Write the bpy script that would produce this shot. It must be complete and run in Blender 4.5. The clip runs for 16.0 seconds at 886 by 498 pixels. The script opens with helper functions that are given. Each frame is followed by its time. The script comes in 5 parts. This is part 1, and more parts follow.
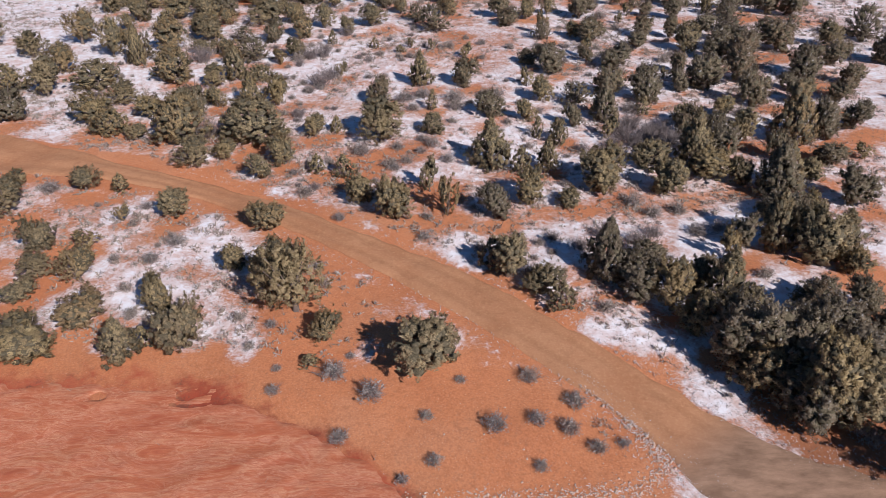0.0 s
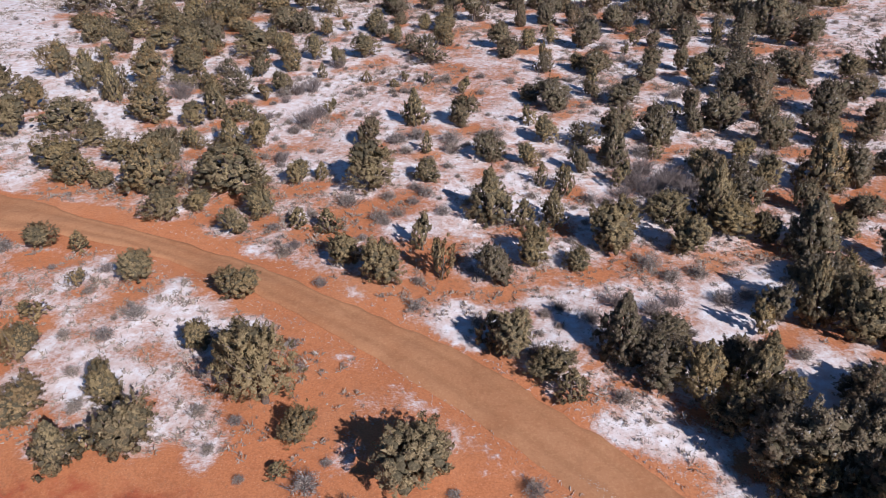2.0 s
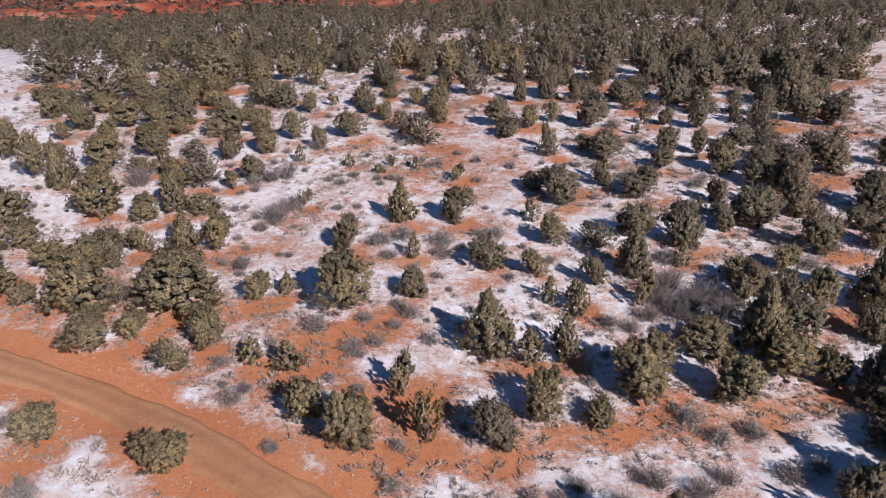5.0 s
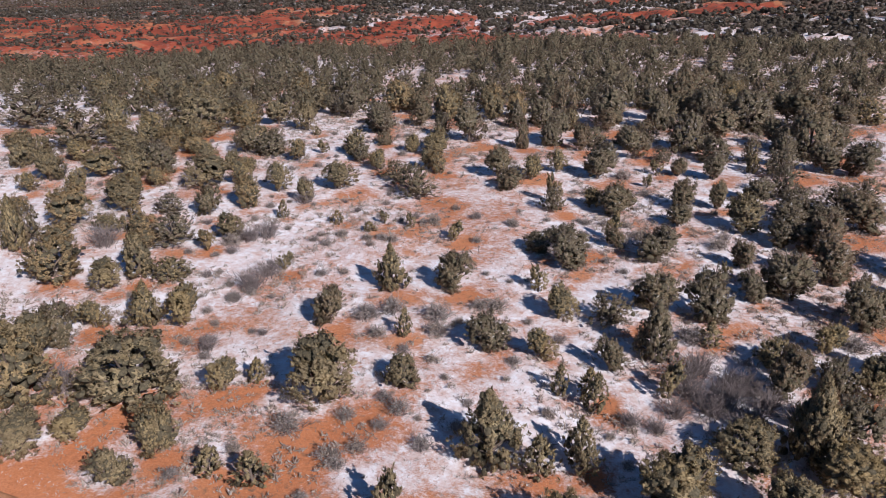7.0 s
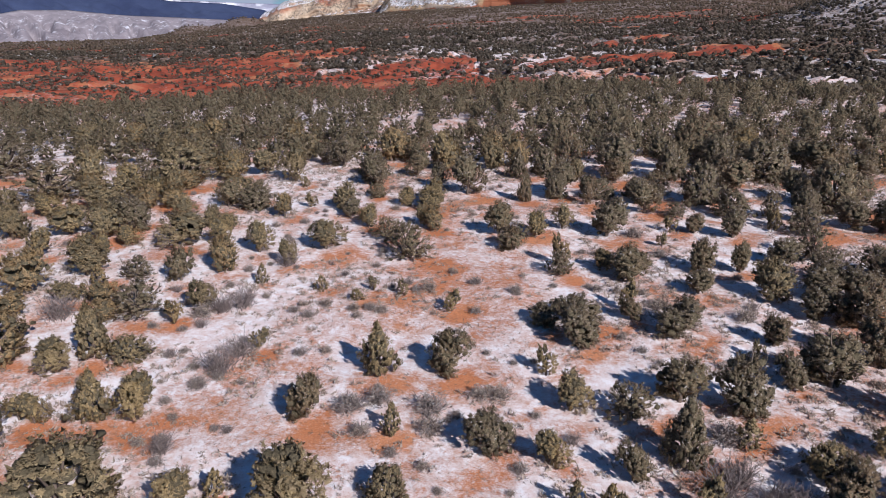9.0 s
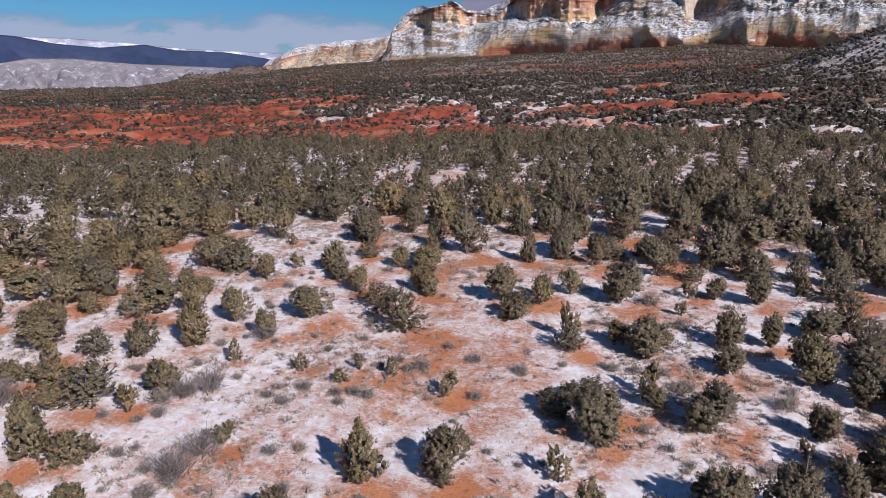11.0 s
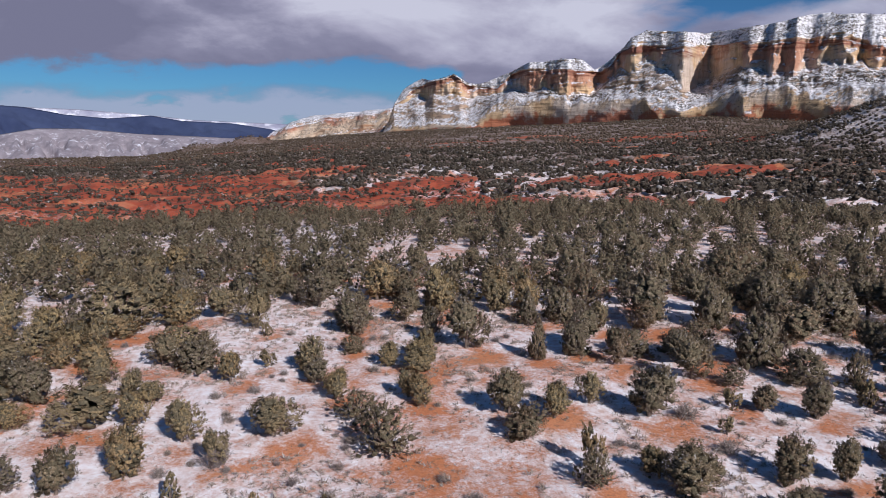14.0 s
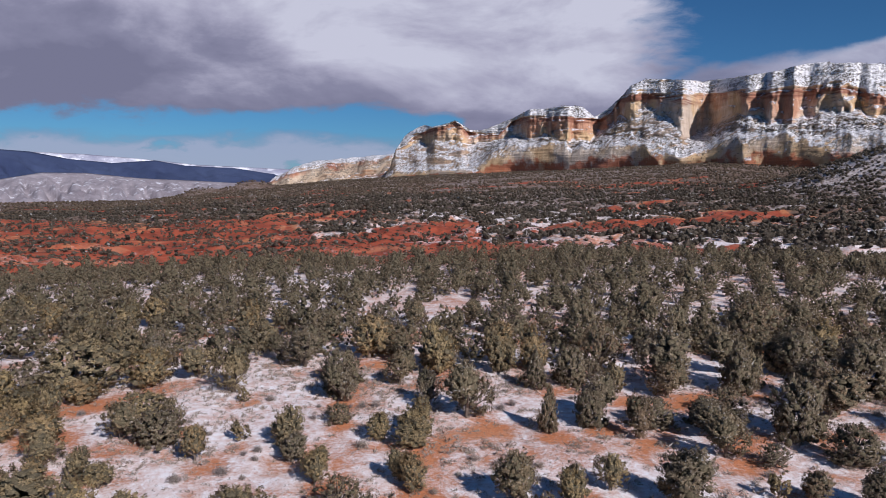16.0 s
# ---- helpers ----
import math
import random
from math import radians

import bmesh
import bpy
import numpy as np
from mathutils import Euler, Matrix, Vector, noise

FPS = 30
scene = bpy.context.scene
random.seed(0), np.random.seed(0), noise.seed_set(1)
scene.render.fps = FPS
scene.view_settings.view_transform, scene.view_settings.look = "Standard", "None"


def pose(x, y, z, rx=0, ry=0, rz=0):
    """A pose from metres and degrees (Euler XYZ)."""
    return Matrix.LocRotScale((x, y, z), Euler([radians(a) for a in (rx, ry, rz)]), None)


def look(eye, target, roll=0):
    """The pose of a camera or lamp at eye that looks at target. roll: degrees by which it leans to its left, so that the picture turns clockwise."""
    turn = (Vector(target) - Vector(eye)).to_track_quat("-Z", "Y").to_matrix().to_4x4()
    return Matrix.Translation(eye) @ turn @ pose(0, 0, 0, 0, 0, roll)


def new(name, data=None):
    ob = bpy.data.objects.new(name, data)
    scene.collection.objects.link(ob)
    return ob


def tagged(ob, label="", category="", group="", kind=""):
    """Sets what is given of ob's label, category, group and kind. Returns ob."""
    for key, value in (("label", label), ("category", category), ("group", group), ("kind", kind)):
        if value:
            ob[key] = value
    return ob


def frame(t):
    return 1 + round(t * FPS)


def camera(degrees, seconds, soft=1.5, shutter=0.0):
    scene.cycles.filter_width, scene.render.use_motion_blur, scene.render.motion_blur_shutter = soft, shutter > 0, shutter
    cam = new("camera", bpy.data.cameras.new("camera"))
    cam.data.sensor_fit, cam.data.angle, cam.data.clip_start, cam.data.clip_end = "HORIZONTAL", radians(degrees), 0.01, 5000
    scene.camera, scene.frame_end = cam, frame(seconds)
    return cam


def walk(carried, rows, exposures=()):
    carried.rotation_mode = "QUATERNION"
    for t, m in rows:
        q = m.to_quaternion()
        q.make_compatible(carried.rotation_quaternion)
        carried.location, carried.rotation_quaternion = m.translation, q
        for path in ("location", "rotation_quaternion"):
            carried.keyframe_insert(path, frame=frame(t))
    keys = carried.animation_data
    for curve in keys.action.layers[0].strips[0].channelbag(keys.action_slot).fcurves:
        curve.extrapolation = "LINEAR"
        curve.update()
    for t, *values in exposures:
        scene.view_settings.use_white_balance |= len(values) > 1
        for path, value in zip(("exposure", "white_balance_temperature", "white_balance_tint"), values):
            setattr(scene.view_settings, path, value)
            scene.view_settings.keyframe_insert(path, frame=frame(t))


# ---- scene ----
cam = camera(63.6, 16.0, soft=0.8)
# seconds, place, heading (to the left), pitch and lean in degrees
ROWS = (
    (0, 0.00, 0.00, 22.50, -0.00, -29.37, -0.32),
    (0.5, 0.11, 1.44, 22.58, -0.03, -29.15, -0.25),
    (1, 0.21, 2.90, 22.65, -0.02, -28.95, -0.24),
    (1.5, 0.31, 4.39, 22.70, 0.01, -28.65, -0.30),
    (1.75, 0.37, 5.16, 22.72, 0.00, -28.37, -0.33),
    (2, 0.41, 5.94, 22.73, 0.02, -28.03, -0.33),
    (2.5, 0.51, 7.56, 22.74, 0.01, -27.31, -0.29),
    (3, 0.61, 9.23, 22.72, -0.07, -26.61, -0.21),
    (3.5, 0.70, 10.91, 22.69, -0.12, -25.89, -0.12),
    (4, 0.79, 12.59, 22.66, -0.16, -25.14, -0.07),
    (4.5, 0.89, 14.24, 22.64, -0.19, -24.35, -0.09),
    (5, 0.99, 15.86, 22.63, -0.22, -23.58, -0.09),
    (5.5, 1.08, 17.46, 22.63, -0.23, -22.90, 0.01),
    (6, 1.16, 19.05, 22.65, -0.24, -22.25, 0.10),
    (6.5, 1.24, 20.63, 22.68, -0.24, -21.57, 0.09),
    (7, 1.31, 22.21, 22.73, -0.24, -20.87, 0.05),
    (7.5, 1.38, 23.78, 22.78, -0.25, -20.19, 0.06),
    (8, 1.46, 25.34, 22.83, -0.26, -19.48, 0.08),
    (8.5, 1.57, 26.88, 22.88, -0.24, -18.69, 0.05),
    (9, 1.68, 28.42, 22.92, -0.23, -17.82, 0.01),
    (9.5, 1.79, 29.96, 22.95, -0.24, -16.88, -0.00),
    (10, 1.89, 31.51, 22.97, -0.25, -15.94, 0.01),
    (10.5, 1.97, 33.07, 22.96, -0.22, -15.07, 0.05),
    (11, 2.04, 34.65, 22.94, -0.20, -14.21, 0.11),
    (11.5, 2.11, 36.24, 22.91, -0.22, -13.31, 0.17),
    (12, 2.19, 37.82, 22.89, -0.24, -12.40, 0.22),
    (12.5, 2.27, 39.41, 22.88, -0.22, -11.50, 0.25),
    (13, 2.37, 41.01, 22.87, -0.18, -10.60, 0.25),
    (13.5, 2.46, 42.62, 22.87, -0.14, -9.68, 0.25),
    (14, 2.54, 44.25, 22.87, -0.10, -8.76, 0.25),
    (14.5, 2.61, 45.91, 22.85, -0.08, -7.86, 0.28),
    (15, 2.67, 47.59, 22.83, -0.05, -6.96, 0.33),
    (15.5, 2.72, 49.28, 22.81, -0.03, -6.07, 0.38),
    (16, 2.77, 50.98, 22.78, 0.00, -5.18, 0.44),
)


def aim(x, y, z, yaw, pitch, lean):
    a, b = radians(yaw), radians(pitch)
    ahead = Vector((-math.sin(a) * math.cos(b), math.cos(a) * math.cos(b), math.sin(b)))
    return look((x, y, z), Vector((x, y, z)) + ahead * 10, lean)


walk(cam, [(row[0], aim(*row[1:])) for row in ROWS], [(0, 0.06, 5800, 16), (9, 0.06, 5800, 16), (12, -0.01, 5800, 16), (16, -0.08, 5800, 16)])

# ---- light ----
SUN_AZ, SUN_EL = radians(145), radians(33)   # clockwise from +y
sun_data = bpy.data.lights.new("sun", "SUN")
sun_data.energy, sun_data.angle, sun_data.color = 5.0, radians(0.5), (1.0, 0.93, 0.83)
sun = new("sun", sun_data)
sun.matrix_world = look((0, 0, 0), (-math.sin(SUN_AZ) * math.cos(SUN_EL), -math.cos(SUN_AZ) * math.cos(SUN_EL), -math.sin(SUN_EL)))


class Nodes:
    """Shortcuts for a node tree."""

    def __init__(self, tree):
        self.tree = tree
        tree.nodes.clear()

    def add(self, kind, values=None):
        n = self.tree.nodes.new(kind)
        for key, value in (values or {}).items():
            self.put(n.inputs[key], value)
        return n

    def put(self, socket, value):
        if isinstance(value, bpy.types.NodeSocket):
            self.tree.links.new(value, socket)
        else:
            socket.default_value = value

    def math(self, op, a, b=0.0, c=0.0, clamp=False):
        n = self.add("ShaderNodeMath")
        n.operation, n.use_clamp = op, clamp
        for socket, value in zip(n.inputs, (a, b, c)):
            self.put(socket, value)
        return n.outputs[0]

    def step(self, value, low, high, to_low=0.0, to_high=1.0):
        n = self.add("ShaderNodeMapRange")
        n.interpolation_type = "SMOOTHSTEP"
        for key, v in (("Value", value), ("From Min", low), ("From Max", high), ("To Min", to_low), ("To Max", to_high)):
            self.put(n.inputs[key], v)
        return n.outputs[0]

    def mix(self, fac, a, b, blend="MIX"):
        n = self.add("ShaderNodeMix")
        n.data_type, n.blend_type = "RGBA", blend
        self.put(n.inputs[0], fac)
        for socket, value in ((n.inputs[6], a), (n.inputs[7], b)):
            self.put(socket, value if isinstance(value, bpy.types.NodeSocket) else (*value, 1.0))
        return n.outputs[2]

    def noise(self, vector, scale, detail=4.0, rough=0.55, warp=0.0, out=0):
        n = self.add("ShaderNodeTexNoise", {"Scale": scale, "Detail": detail, "Roughness": rough, "Distortion": warp})
        if vector is not None:
            self.put(n.inputs["Vector"], vector)
        return n.outputs[out]

    def scaled(self, vector, x, y, z):
        return self.add("ShaderNodeMapping", {"Vector": vector, "Scale": (x, y, z)}).outputs[0]

    def value(self, name):
        """A number that the mesh carries."""
        n = self.add("ShaderNodeAttribute")
        n.attribute_name = name
        return n.outputs["Fac"]

    def ramp(self, fac, *stops):
        n = self.add("ShaderNodeValToRGB", {"Fac": fac})
        while len(n.color_ramp.elements) < len(stops):
            n.color_ramp.elements.new(0.5)
        for e, (at, colour) in zip(n.color_ramp.elements, stops):
            e.position, e.color = at, (*colour, 1.0)
        return n.outputs[0]


# ---- sky: clear blue with a broad cloud deck ----
world = bpy.data.worlds.new("sky")
world.use_nodes = True
scene.world = world
w = Nodes(world.node_tree)
clear = w.add("ShaderNodeTexSky")
clear.sky_type, clear.sun_disc, clear.sun_elevation, clear.sun_rotation = "NISHITA", False, SUN_EL, SUN_AZ
clear.altitude, clear.air_density, clear.dust_density, clear.ozone_density = 1800.0, 1.0, 0.4, 2.0
blue = clear.outputs[0]
blue = w.mix(1.0, blue, (0.54, 1.02, 1.30), "MULTIPLY")
gen = w.add("ShaderNodeTexCoord").outputs["Generated"]
sx, sy, sz = (w.add("ShaderNodeSeparateXYZ", {0: gen}).outputs[k] for k in range(3))
flat = w.math("SQRT", w.math("ADD", w.math("MULTIPLY", sx, sx), w.math("MULTIPLY", sy, sy)))
up = w.math("DIVIDE", sz, w.math("MAXIMUM", flat, 0.05))          # tangent of the height over the horizon
side = w.math("DIVIDE", sx, w.math("MAXIMUM", sy, 0.15))          # tangent of the bearing from +y
drift = w.add("ShaderNodeCombineXYZ", {0: w.math("MULTIPLY", side, 3.0), 1: w.math("MULTIPLY", up, 7.5), 2: w.math("MULTIPLY", sy, 0.7)}).outputs[0]
puff = w.noise(drift, 1.3, 7.0, 0.56, 0.25)
fine = w.noise(drift, 4.2, 6.0, 0.6, 0.3)
ragged = w.math("ADD", w.math("MULTIPLY", w.math("SUBTRACT", puff, 0.5), 0.10), w.math("MULTIPLY", w.math("SUBTRACT", fine, 0.5), 0.05))
over = w.math("ADD", up, ragged)
edge = w.math("ADD", w.math("ADD", 0.099, w.math("MULTIPLY", side, 0.03)), w.step(side, 0.0, 0.07, 0.0, -0.065))
deck = w.step(w.math("SUBTRACT", over, edge), -0.006, 0.012)      # the deck above its ragged base
east = w.math("ADD", w.math("ADD", side, w.math("MULTIPLY", ragged, 2.2)), w.math("MULTIPLY", w.math("SUBTRACT", up, 0.16), 0.2))
gap = w.math("MULTIPLY", w.step(east, 0.265, 0.33), w.step(over, 0.10, 0.135))
streak = w.math("SUBTRACT", w.math("ADD", up, w.math("MULTIPLY", ragged, 0.55)), w.math("ADD", 0.142, w.math("MULTIPLY", w.math("SUBTRACT", side, 0.36), 0.115)))
streak = w.math("MULTIPLY", w.step(streak, -0.006, 0.012, 1.0, 0.0), w.step(side, 0.25, 0.36))
deck = w.math("MAXIMUM", w.math("MULTIPLY", deck, w.math("SUBTRACT", 1.0, gap)), w.math("MULTIPLY", streak, 0.9))
low = w.math("MULTIPLY", w.step(w.math("ADD", up, w.math("MULTIPLY", ragged, 0.7)), 0.066, 0.042), 0.85)
low = w.math("MULTIPLY", low, w.step(fine, 0.2, 0.42))
cover = w.math("MULTIPLY", w.math("MAXIMUM", deck, low), w.step(up, 0.42, 0.26))   # clear overhead
cover = w.math("MULTIPLY", cover, w.math("MAXIMUM", w.step(sy, 0.1, 0.45), w.step(puff, 0.58, 0.7)))
belly = w.math("ADD", w.math("ADD", w.math("MULTIPLY", w.math("SUBTRACT", over, 0.10), 5.0), w.math("MULTIPLY", w.math("SUBTRACT", puff, 0.48), 2.3)), w.math("MULTIPLY", side, 0.50))
tone = w.ramp(w.math("ADD", belly, 0.20), (0.0, (0.20, 0.195, 0.26)), (0.35, (0.27, 0.26, 0.33)), (0.65, (0.43, 0.41, 0.475)), (1.0, (0.62, 0.605, 0.64)))
tone = w.mix(w.math("MULTIPLY", low, w.math("SUBTRACT", 1.0, deck)), tone, (0.42, 0.45, 0.54))
both = w.mix(cover, w.mix(1.0, blue, (0.042, 0.042, 0.042), "MULTIPLY"), tone)
w.add("ShaderNodeOutputWorld", {0: w.add("ShaderNodeBackground", {0: both, 1: 1.0}).outputs[0]})

# ---- materials ----
def material(name, rough=0.9):
    m = bpy.data.materials.new(name)
    m.use_nodes = True
    n = Nodes(m.node_tree)
    shader = n.add("ShaderNodeBsdfPrincipled", {"Roughness": rough, "Specular IOR Level": 0.25})
    n.add("ShaderNodeOutputMaterial", {0: shader.outputs[0]})
    place = n.add("ShaderNodeTexCoord").outputs["Object"]
    return m, n, shader, place


def bump(n, shader, height, strength, distance):
    node = n.add("ShaderNodeBump", {"Strength": strength, "Distance": distance, "Height": height})
    n.put(shader.inputs["Normal"], node.outputs[0])


def soil_colour(n, place):
    grain = n.noise(place, 9.0, 6.0, 0.65)
    broad = n.noise(place, 0.16, 4.0, 0.6)
    c = n.ramp(broad, (0.3, (0.49, 0.16, 0.064)), (0.5, (0.55, 0.205, 0.087)), (0.68, (0.59, 0.275, 0.145)))
    c = n.mix(0.5, c, n.ramp(grain, (0.32, (0.30, 0.10, 0.045)), (0.58, (0.60, 0.24, 0.105))), "MIX")
    clods = n.step(n.noise(place, 2.1, 7.0, 0.74), 0.50, 0.64)
    c = n.mix(n.math("MULTIPLY", clods, 0.4), c, (0.37, 0.13, 0.058))
    return n.mix(n.math("MULTIPLY", n.step(n.noise(place, 17.0, 4.0, 0.6), 0.60, 0.68), 0.55), c, (0.68, 0.42, 0.29)), grain


def ground_material():
    m, n, shader, place = material("ground", 0.95)
    soil, grain = soil_colour(n, place)
    # red bedrock and red sand of the far flats
    red = n.ramp(n.noise(n.scaled(place, 0.7, 1.3, 1.0), 0.07, 9.0, 0.72), (0.36, (0.14, 0.034, 0.02)), (0.5, (0.36, 0.07, 0.032)), (0.64, (0.46, 0.115, 0.055)))
    bushy = n.step(n.noise(place, 0.33, 7.0, 0.75), 0.54, 0.62)
    red = n.mix(n.math("MULTIPLY", bushy, 0.6), red, (0.10, 0.06, 0.04))
    sand = n.step(n.noise(n.scaled(place, 0.6, 1.5, 1.0), 0.035, 6.0, 0.7), 0.56, 0.66)
    red = n.mix(n.math("MULTIPLY", sand, 0.6), red, (0.46, 0.19, 0.10))
    bare = n.step(n.math("ADD", n.value("red"), n.math("MULTIPLY", n.math("SUBTRACT", n.noise(place, 0.22, 6.0, 0.7), 0.5), 1.1)), 0.32, 0.55)
    base = n.mix(bare, soil, red)
    # litter, dry grass and low scrub between the plants
    litter = n.noise(place, 2.6, 8.0, 0.72)
    scrub = n.value("scrub")
    base = n.mix(n.math("MULTIPLY", n.step(litter, 0.52, 0.66), n.math("MULTIPLY", scrub, 0.75)), base, (0.15, 0.105, 0.075))
    wood = n.value("wood")
    thick = n.math("ADD", n.noise(place, 0.11, 9.0, 0.75), n.math("SUBTRACT", wood, 0.80))
    base = n.mix(n.step(thick, 0.34, 0.46), base, n.ramp(n.noise(place, 0.3, 6.0, 0.7), (0.35, (0.085, 0.052, 0.035)), (0.7, (0.19, 0.12, 0.08))))
    # brown tint by the road end: damp soil, and tree shade put into its colour
    base = n.mix(n.math("MULTIPLY", n.value("damp_and_shade"), 0.8), base, (0.16, 0.075, 0.042))
    # thin patchy snow
    snow = n.value("snow")
    flecks = n.math("ADD", n.math("MULTIPLY", n.math("SUBTRACT", n.noise(place, 0.42, 6.0, 0.62, 0.5), 0.5), 1.5),
                    n.math("MULTIPLY", n.math("SUBTRACT", n.noise(place, 3.6, 8.0, 0.75), 0.5), 1.3))
    flecks = n.math("ADD", flecks, n.math("MULTIPLY", n.math("SUBTRACT", n.noise(n.scaled(place, 1.0, 1.6, 1.0), 9.0, 6.0, 0.7), 0.5), 0.9))
    cover = n.step(n.math("ADD", snow, flecks), 0.16, 0.82)
    white = n.ramp(n.noise(place, 1.4, 6.0, 0.6), (0.26, (0.66, 0.48, 0.41)), (0.45, (0.80, 0.70, 0.68)), (0.62, (0.93, 0.91, 0.93)))
    near = n.step(n.noise(place, 5.5, 8.0, 0.78), 0.55, 0.66)
    white = n.mix(n.math("MULTIPLY", near, 0.4), white, (0.45, 0.28, 0.21))
    n.put(shader.inputs["Base Color"], n.mix(n.math("MULTIPLY", cover, 0.92), base, white))
    n.put(shader.inputs["Roughness"], n.math("SUBTRACT", 0.97, n.math("MULTIPLY", cover, 0.3)))
    high = n.math("ADD", n.math("MULTIPLY", grain, 0.5), n.math("ADD", n.math("MULTIPLY", cover, 0.5), n.math("MULTIPLY", litter, 0.6)))
    bump(n, shader, high, 0.7, 0.08)
    return m


def road_material():
    m, n, shader, place = material("packed_dirt", 0.95)
    grain = n.noise(place, 7.0, 7.0, 0.65)
    worn = n.noise(place, 0.3, 5.0, 0.6)
    track = n.value("track")
    c = n.ramp(worn, (0.3, (0.39, 0.165, 0.075)), (0.6, (0.47, 0.23, 0.115)))
    c = n.mix(n.math("MULTIPLY", n.math("MULTIPLY", n.step(track, 0.35, 0.9), n.step(worn, 0.25, 0.7)), 0.7), c, (0.36, 0.165, 0.078))
    c = n.mix(n.math("MULTIPLY", n.step(grain, 0.45, 0.7), 0.35), c, (0.60, 0.33, 0.17))
    ruts = n.step(n.noise(place, 1.7, 8.0, 0.75), 0.50, 0.62)
    c = n.mix(n.math("MULTIPLY", ruts, 0.35), c, (0.30, 0.13, 0.06))
    damp_and_shade = n.ramp(n.noise(n.scaled(place, 0.6, 1.6, 1.0), 1.1, 6.0, 0.65), (0.35, (0.22, 0.13, 0.08)), (0.7, (0.41, 0.25, 0.16)))
    c = n.mix(n.value("mud"), c, damp_and_shade)
    n.put(shader.inputs["Base Color"], c)
    bump(n, shader, grain, 0.6, 0.05)
    return m


def slab_material():
    m, n, shader, place = material("swirled_sandstone", 0.85)
    # bedding seen in plan: nested wandering bands
    bend = n.noise(n.scaled(place, 0.45, 1.25, 1.0), 0.42, 5.0, 0.55, 1.5)
    bands = n.noise(n.scaled(place, 0.5, 1.9, 1.0), 0.95, 9.0, 0.64, 1.6)
    fine = n.noise(n.scaled(place, 0.6, 2.6, 1.0), 3.4, 8.0, 0.7)
    c = n.ramp(bend, (0.30, (0.386, 0.0946, 0.044)), (0.43, (0.478, 0.146, 0.068)), (0.47, (0.58, 0.249, 0.144)), (0.50, (0.451, 0.125, 0.056)), (0.54, (0.57, 0.258, 0.14)), (0.58, (0.46, 0.138, 0.06)), (0.70, (0.405, 0.103, 0.044)))
    swirl = n.ramp(bands, (0.34, (0.368, 0.086, 0.04)), (0.45, (0.497, 0.159, 0.076)), (0.49, (0.607, 0.301, 0.176)), (0.53, (0.432, 0.112, 0.0496)), (0.60, (0.552, 0.232, 0.12)), (0.68, (0.396, 0.0989, 0.044)))
    c = n.mix(n.step(n.noise(place, 0.2, 4.0, 0.6), 0.36, 0.62, 0.2, 0.75), c, swirl)
    c = n.mix(n.math("MULTIPLY", n.step(fine, 0.48, 0.66), 0.5), c, (0.37, 0.10, 0.052))
    n.put(shader.inputs["Base Color"], c)
    bump(n, shader, n.math("ADD", n.math("MULTIPLY", bands, 0.3), fine), 0.5, 0.05)
    return m


def leaf_material(name, dark, mid, light, frost):
    """Scale-leaved foliage that lets some light through; some sprigs carry a crust of snow."""
    m, n, shader, place = material(name, 0.75)
    each = n.add("ShaderNodeNewGeometry").outputs["Random Per Island"]
    whole = n.add("ShaderNodeObjectInfo").outputs["Random"]
    c = n.ramp(each, (0.0, dark), (0.5, mid), (1.0, light))
    tint = n.ramp(whole, (0.0, (0.84, 0.83, 0.84)), (0.4, (1.0, 1.0, 1.0)), (0.75, (1.06, 1.02, 0.92)), (1.0, (1.05, 0.95, 0.90)))
    c = n.mix(1.0, c, tint, "MULTIPLY")
    c = n.mix(n.step(n.noise(place, 7.0, 3.0, 0.6), 0.42, 0.66), n.mix(1.0, c, (0.82, 0.80, 0.80), "MULTIPLY"), n.mix(1.0, c, (1.18, 1.16, 1.10), "MULTIPLY"))
    c = n.mix(n.math("MULTIPLY", n.math("GREATER_THAN", each, 1.0 - frost), 0.6), c, (0.55, 0.54, 0.53))
    n.put(shader.inputs["Base Color"], c)
    thin = n.add("ShaderNodeBsdfTranslucent", {"Color": c})
    both = n.add("ShaderNodeMixShader", {0: 0.32, 1: shader.outputs[0], 2: thin.outputs[0]})
    out = [k for k in m.node_tree.nodes if k.type == "OUTPUT_MATERIAL"][0]
    n.put(out.inputs[0], both.outputs[0])
    return m


def inner_material():
    """The mass of small shoots inside a crown, colour darkened for shade between sprays."""
    m, n, shader, place = material("inner_foliage", 0.85)
    v = n.noise(place, 34.0, 6.0, 0.7)
    c = n.ramp(v, (0.36, (0.06, 0.049, 0.03)), (0.52, (0.125, 0.102, 0.062)), (0.68, (0.21, 0.172, 0.108)))
    n.put(shader.inputs["Base Color"], c)
    bump(n, shader, v, 1.0, 0.08)
    return m


def plain_material(name, a, b, scale, rough=0.9, strength=0.5):
    m, n, shader, place = material(name, rough)
    v = n.noise(place, scale, 6.0, 0.65)
    n.put(shader.inputs["Base Color"], n.ramp(v, (0.3, a), (0.7, b)))
    bump(n, shader, v, strength, 0.03)
    return m


def stem_material(name, a, b):
    m, n, shader, place = material(name, 0.9)
    n.put(shader.inputs["Base Color"], n.ramp(n.add("ShaderNodeNewGeometry").outputs["Random Per Island"], (0.0, a), (1.0, b)))
    return m


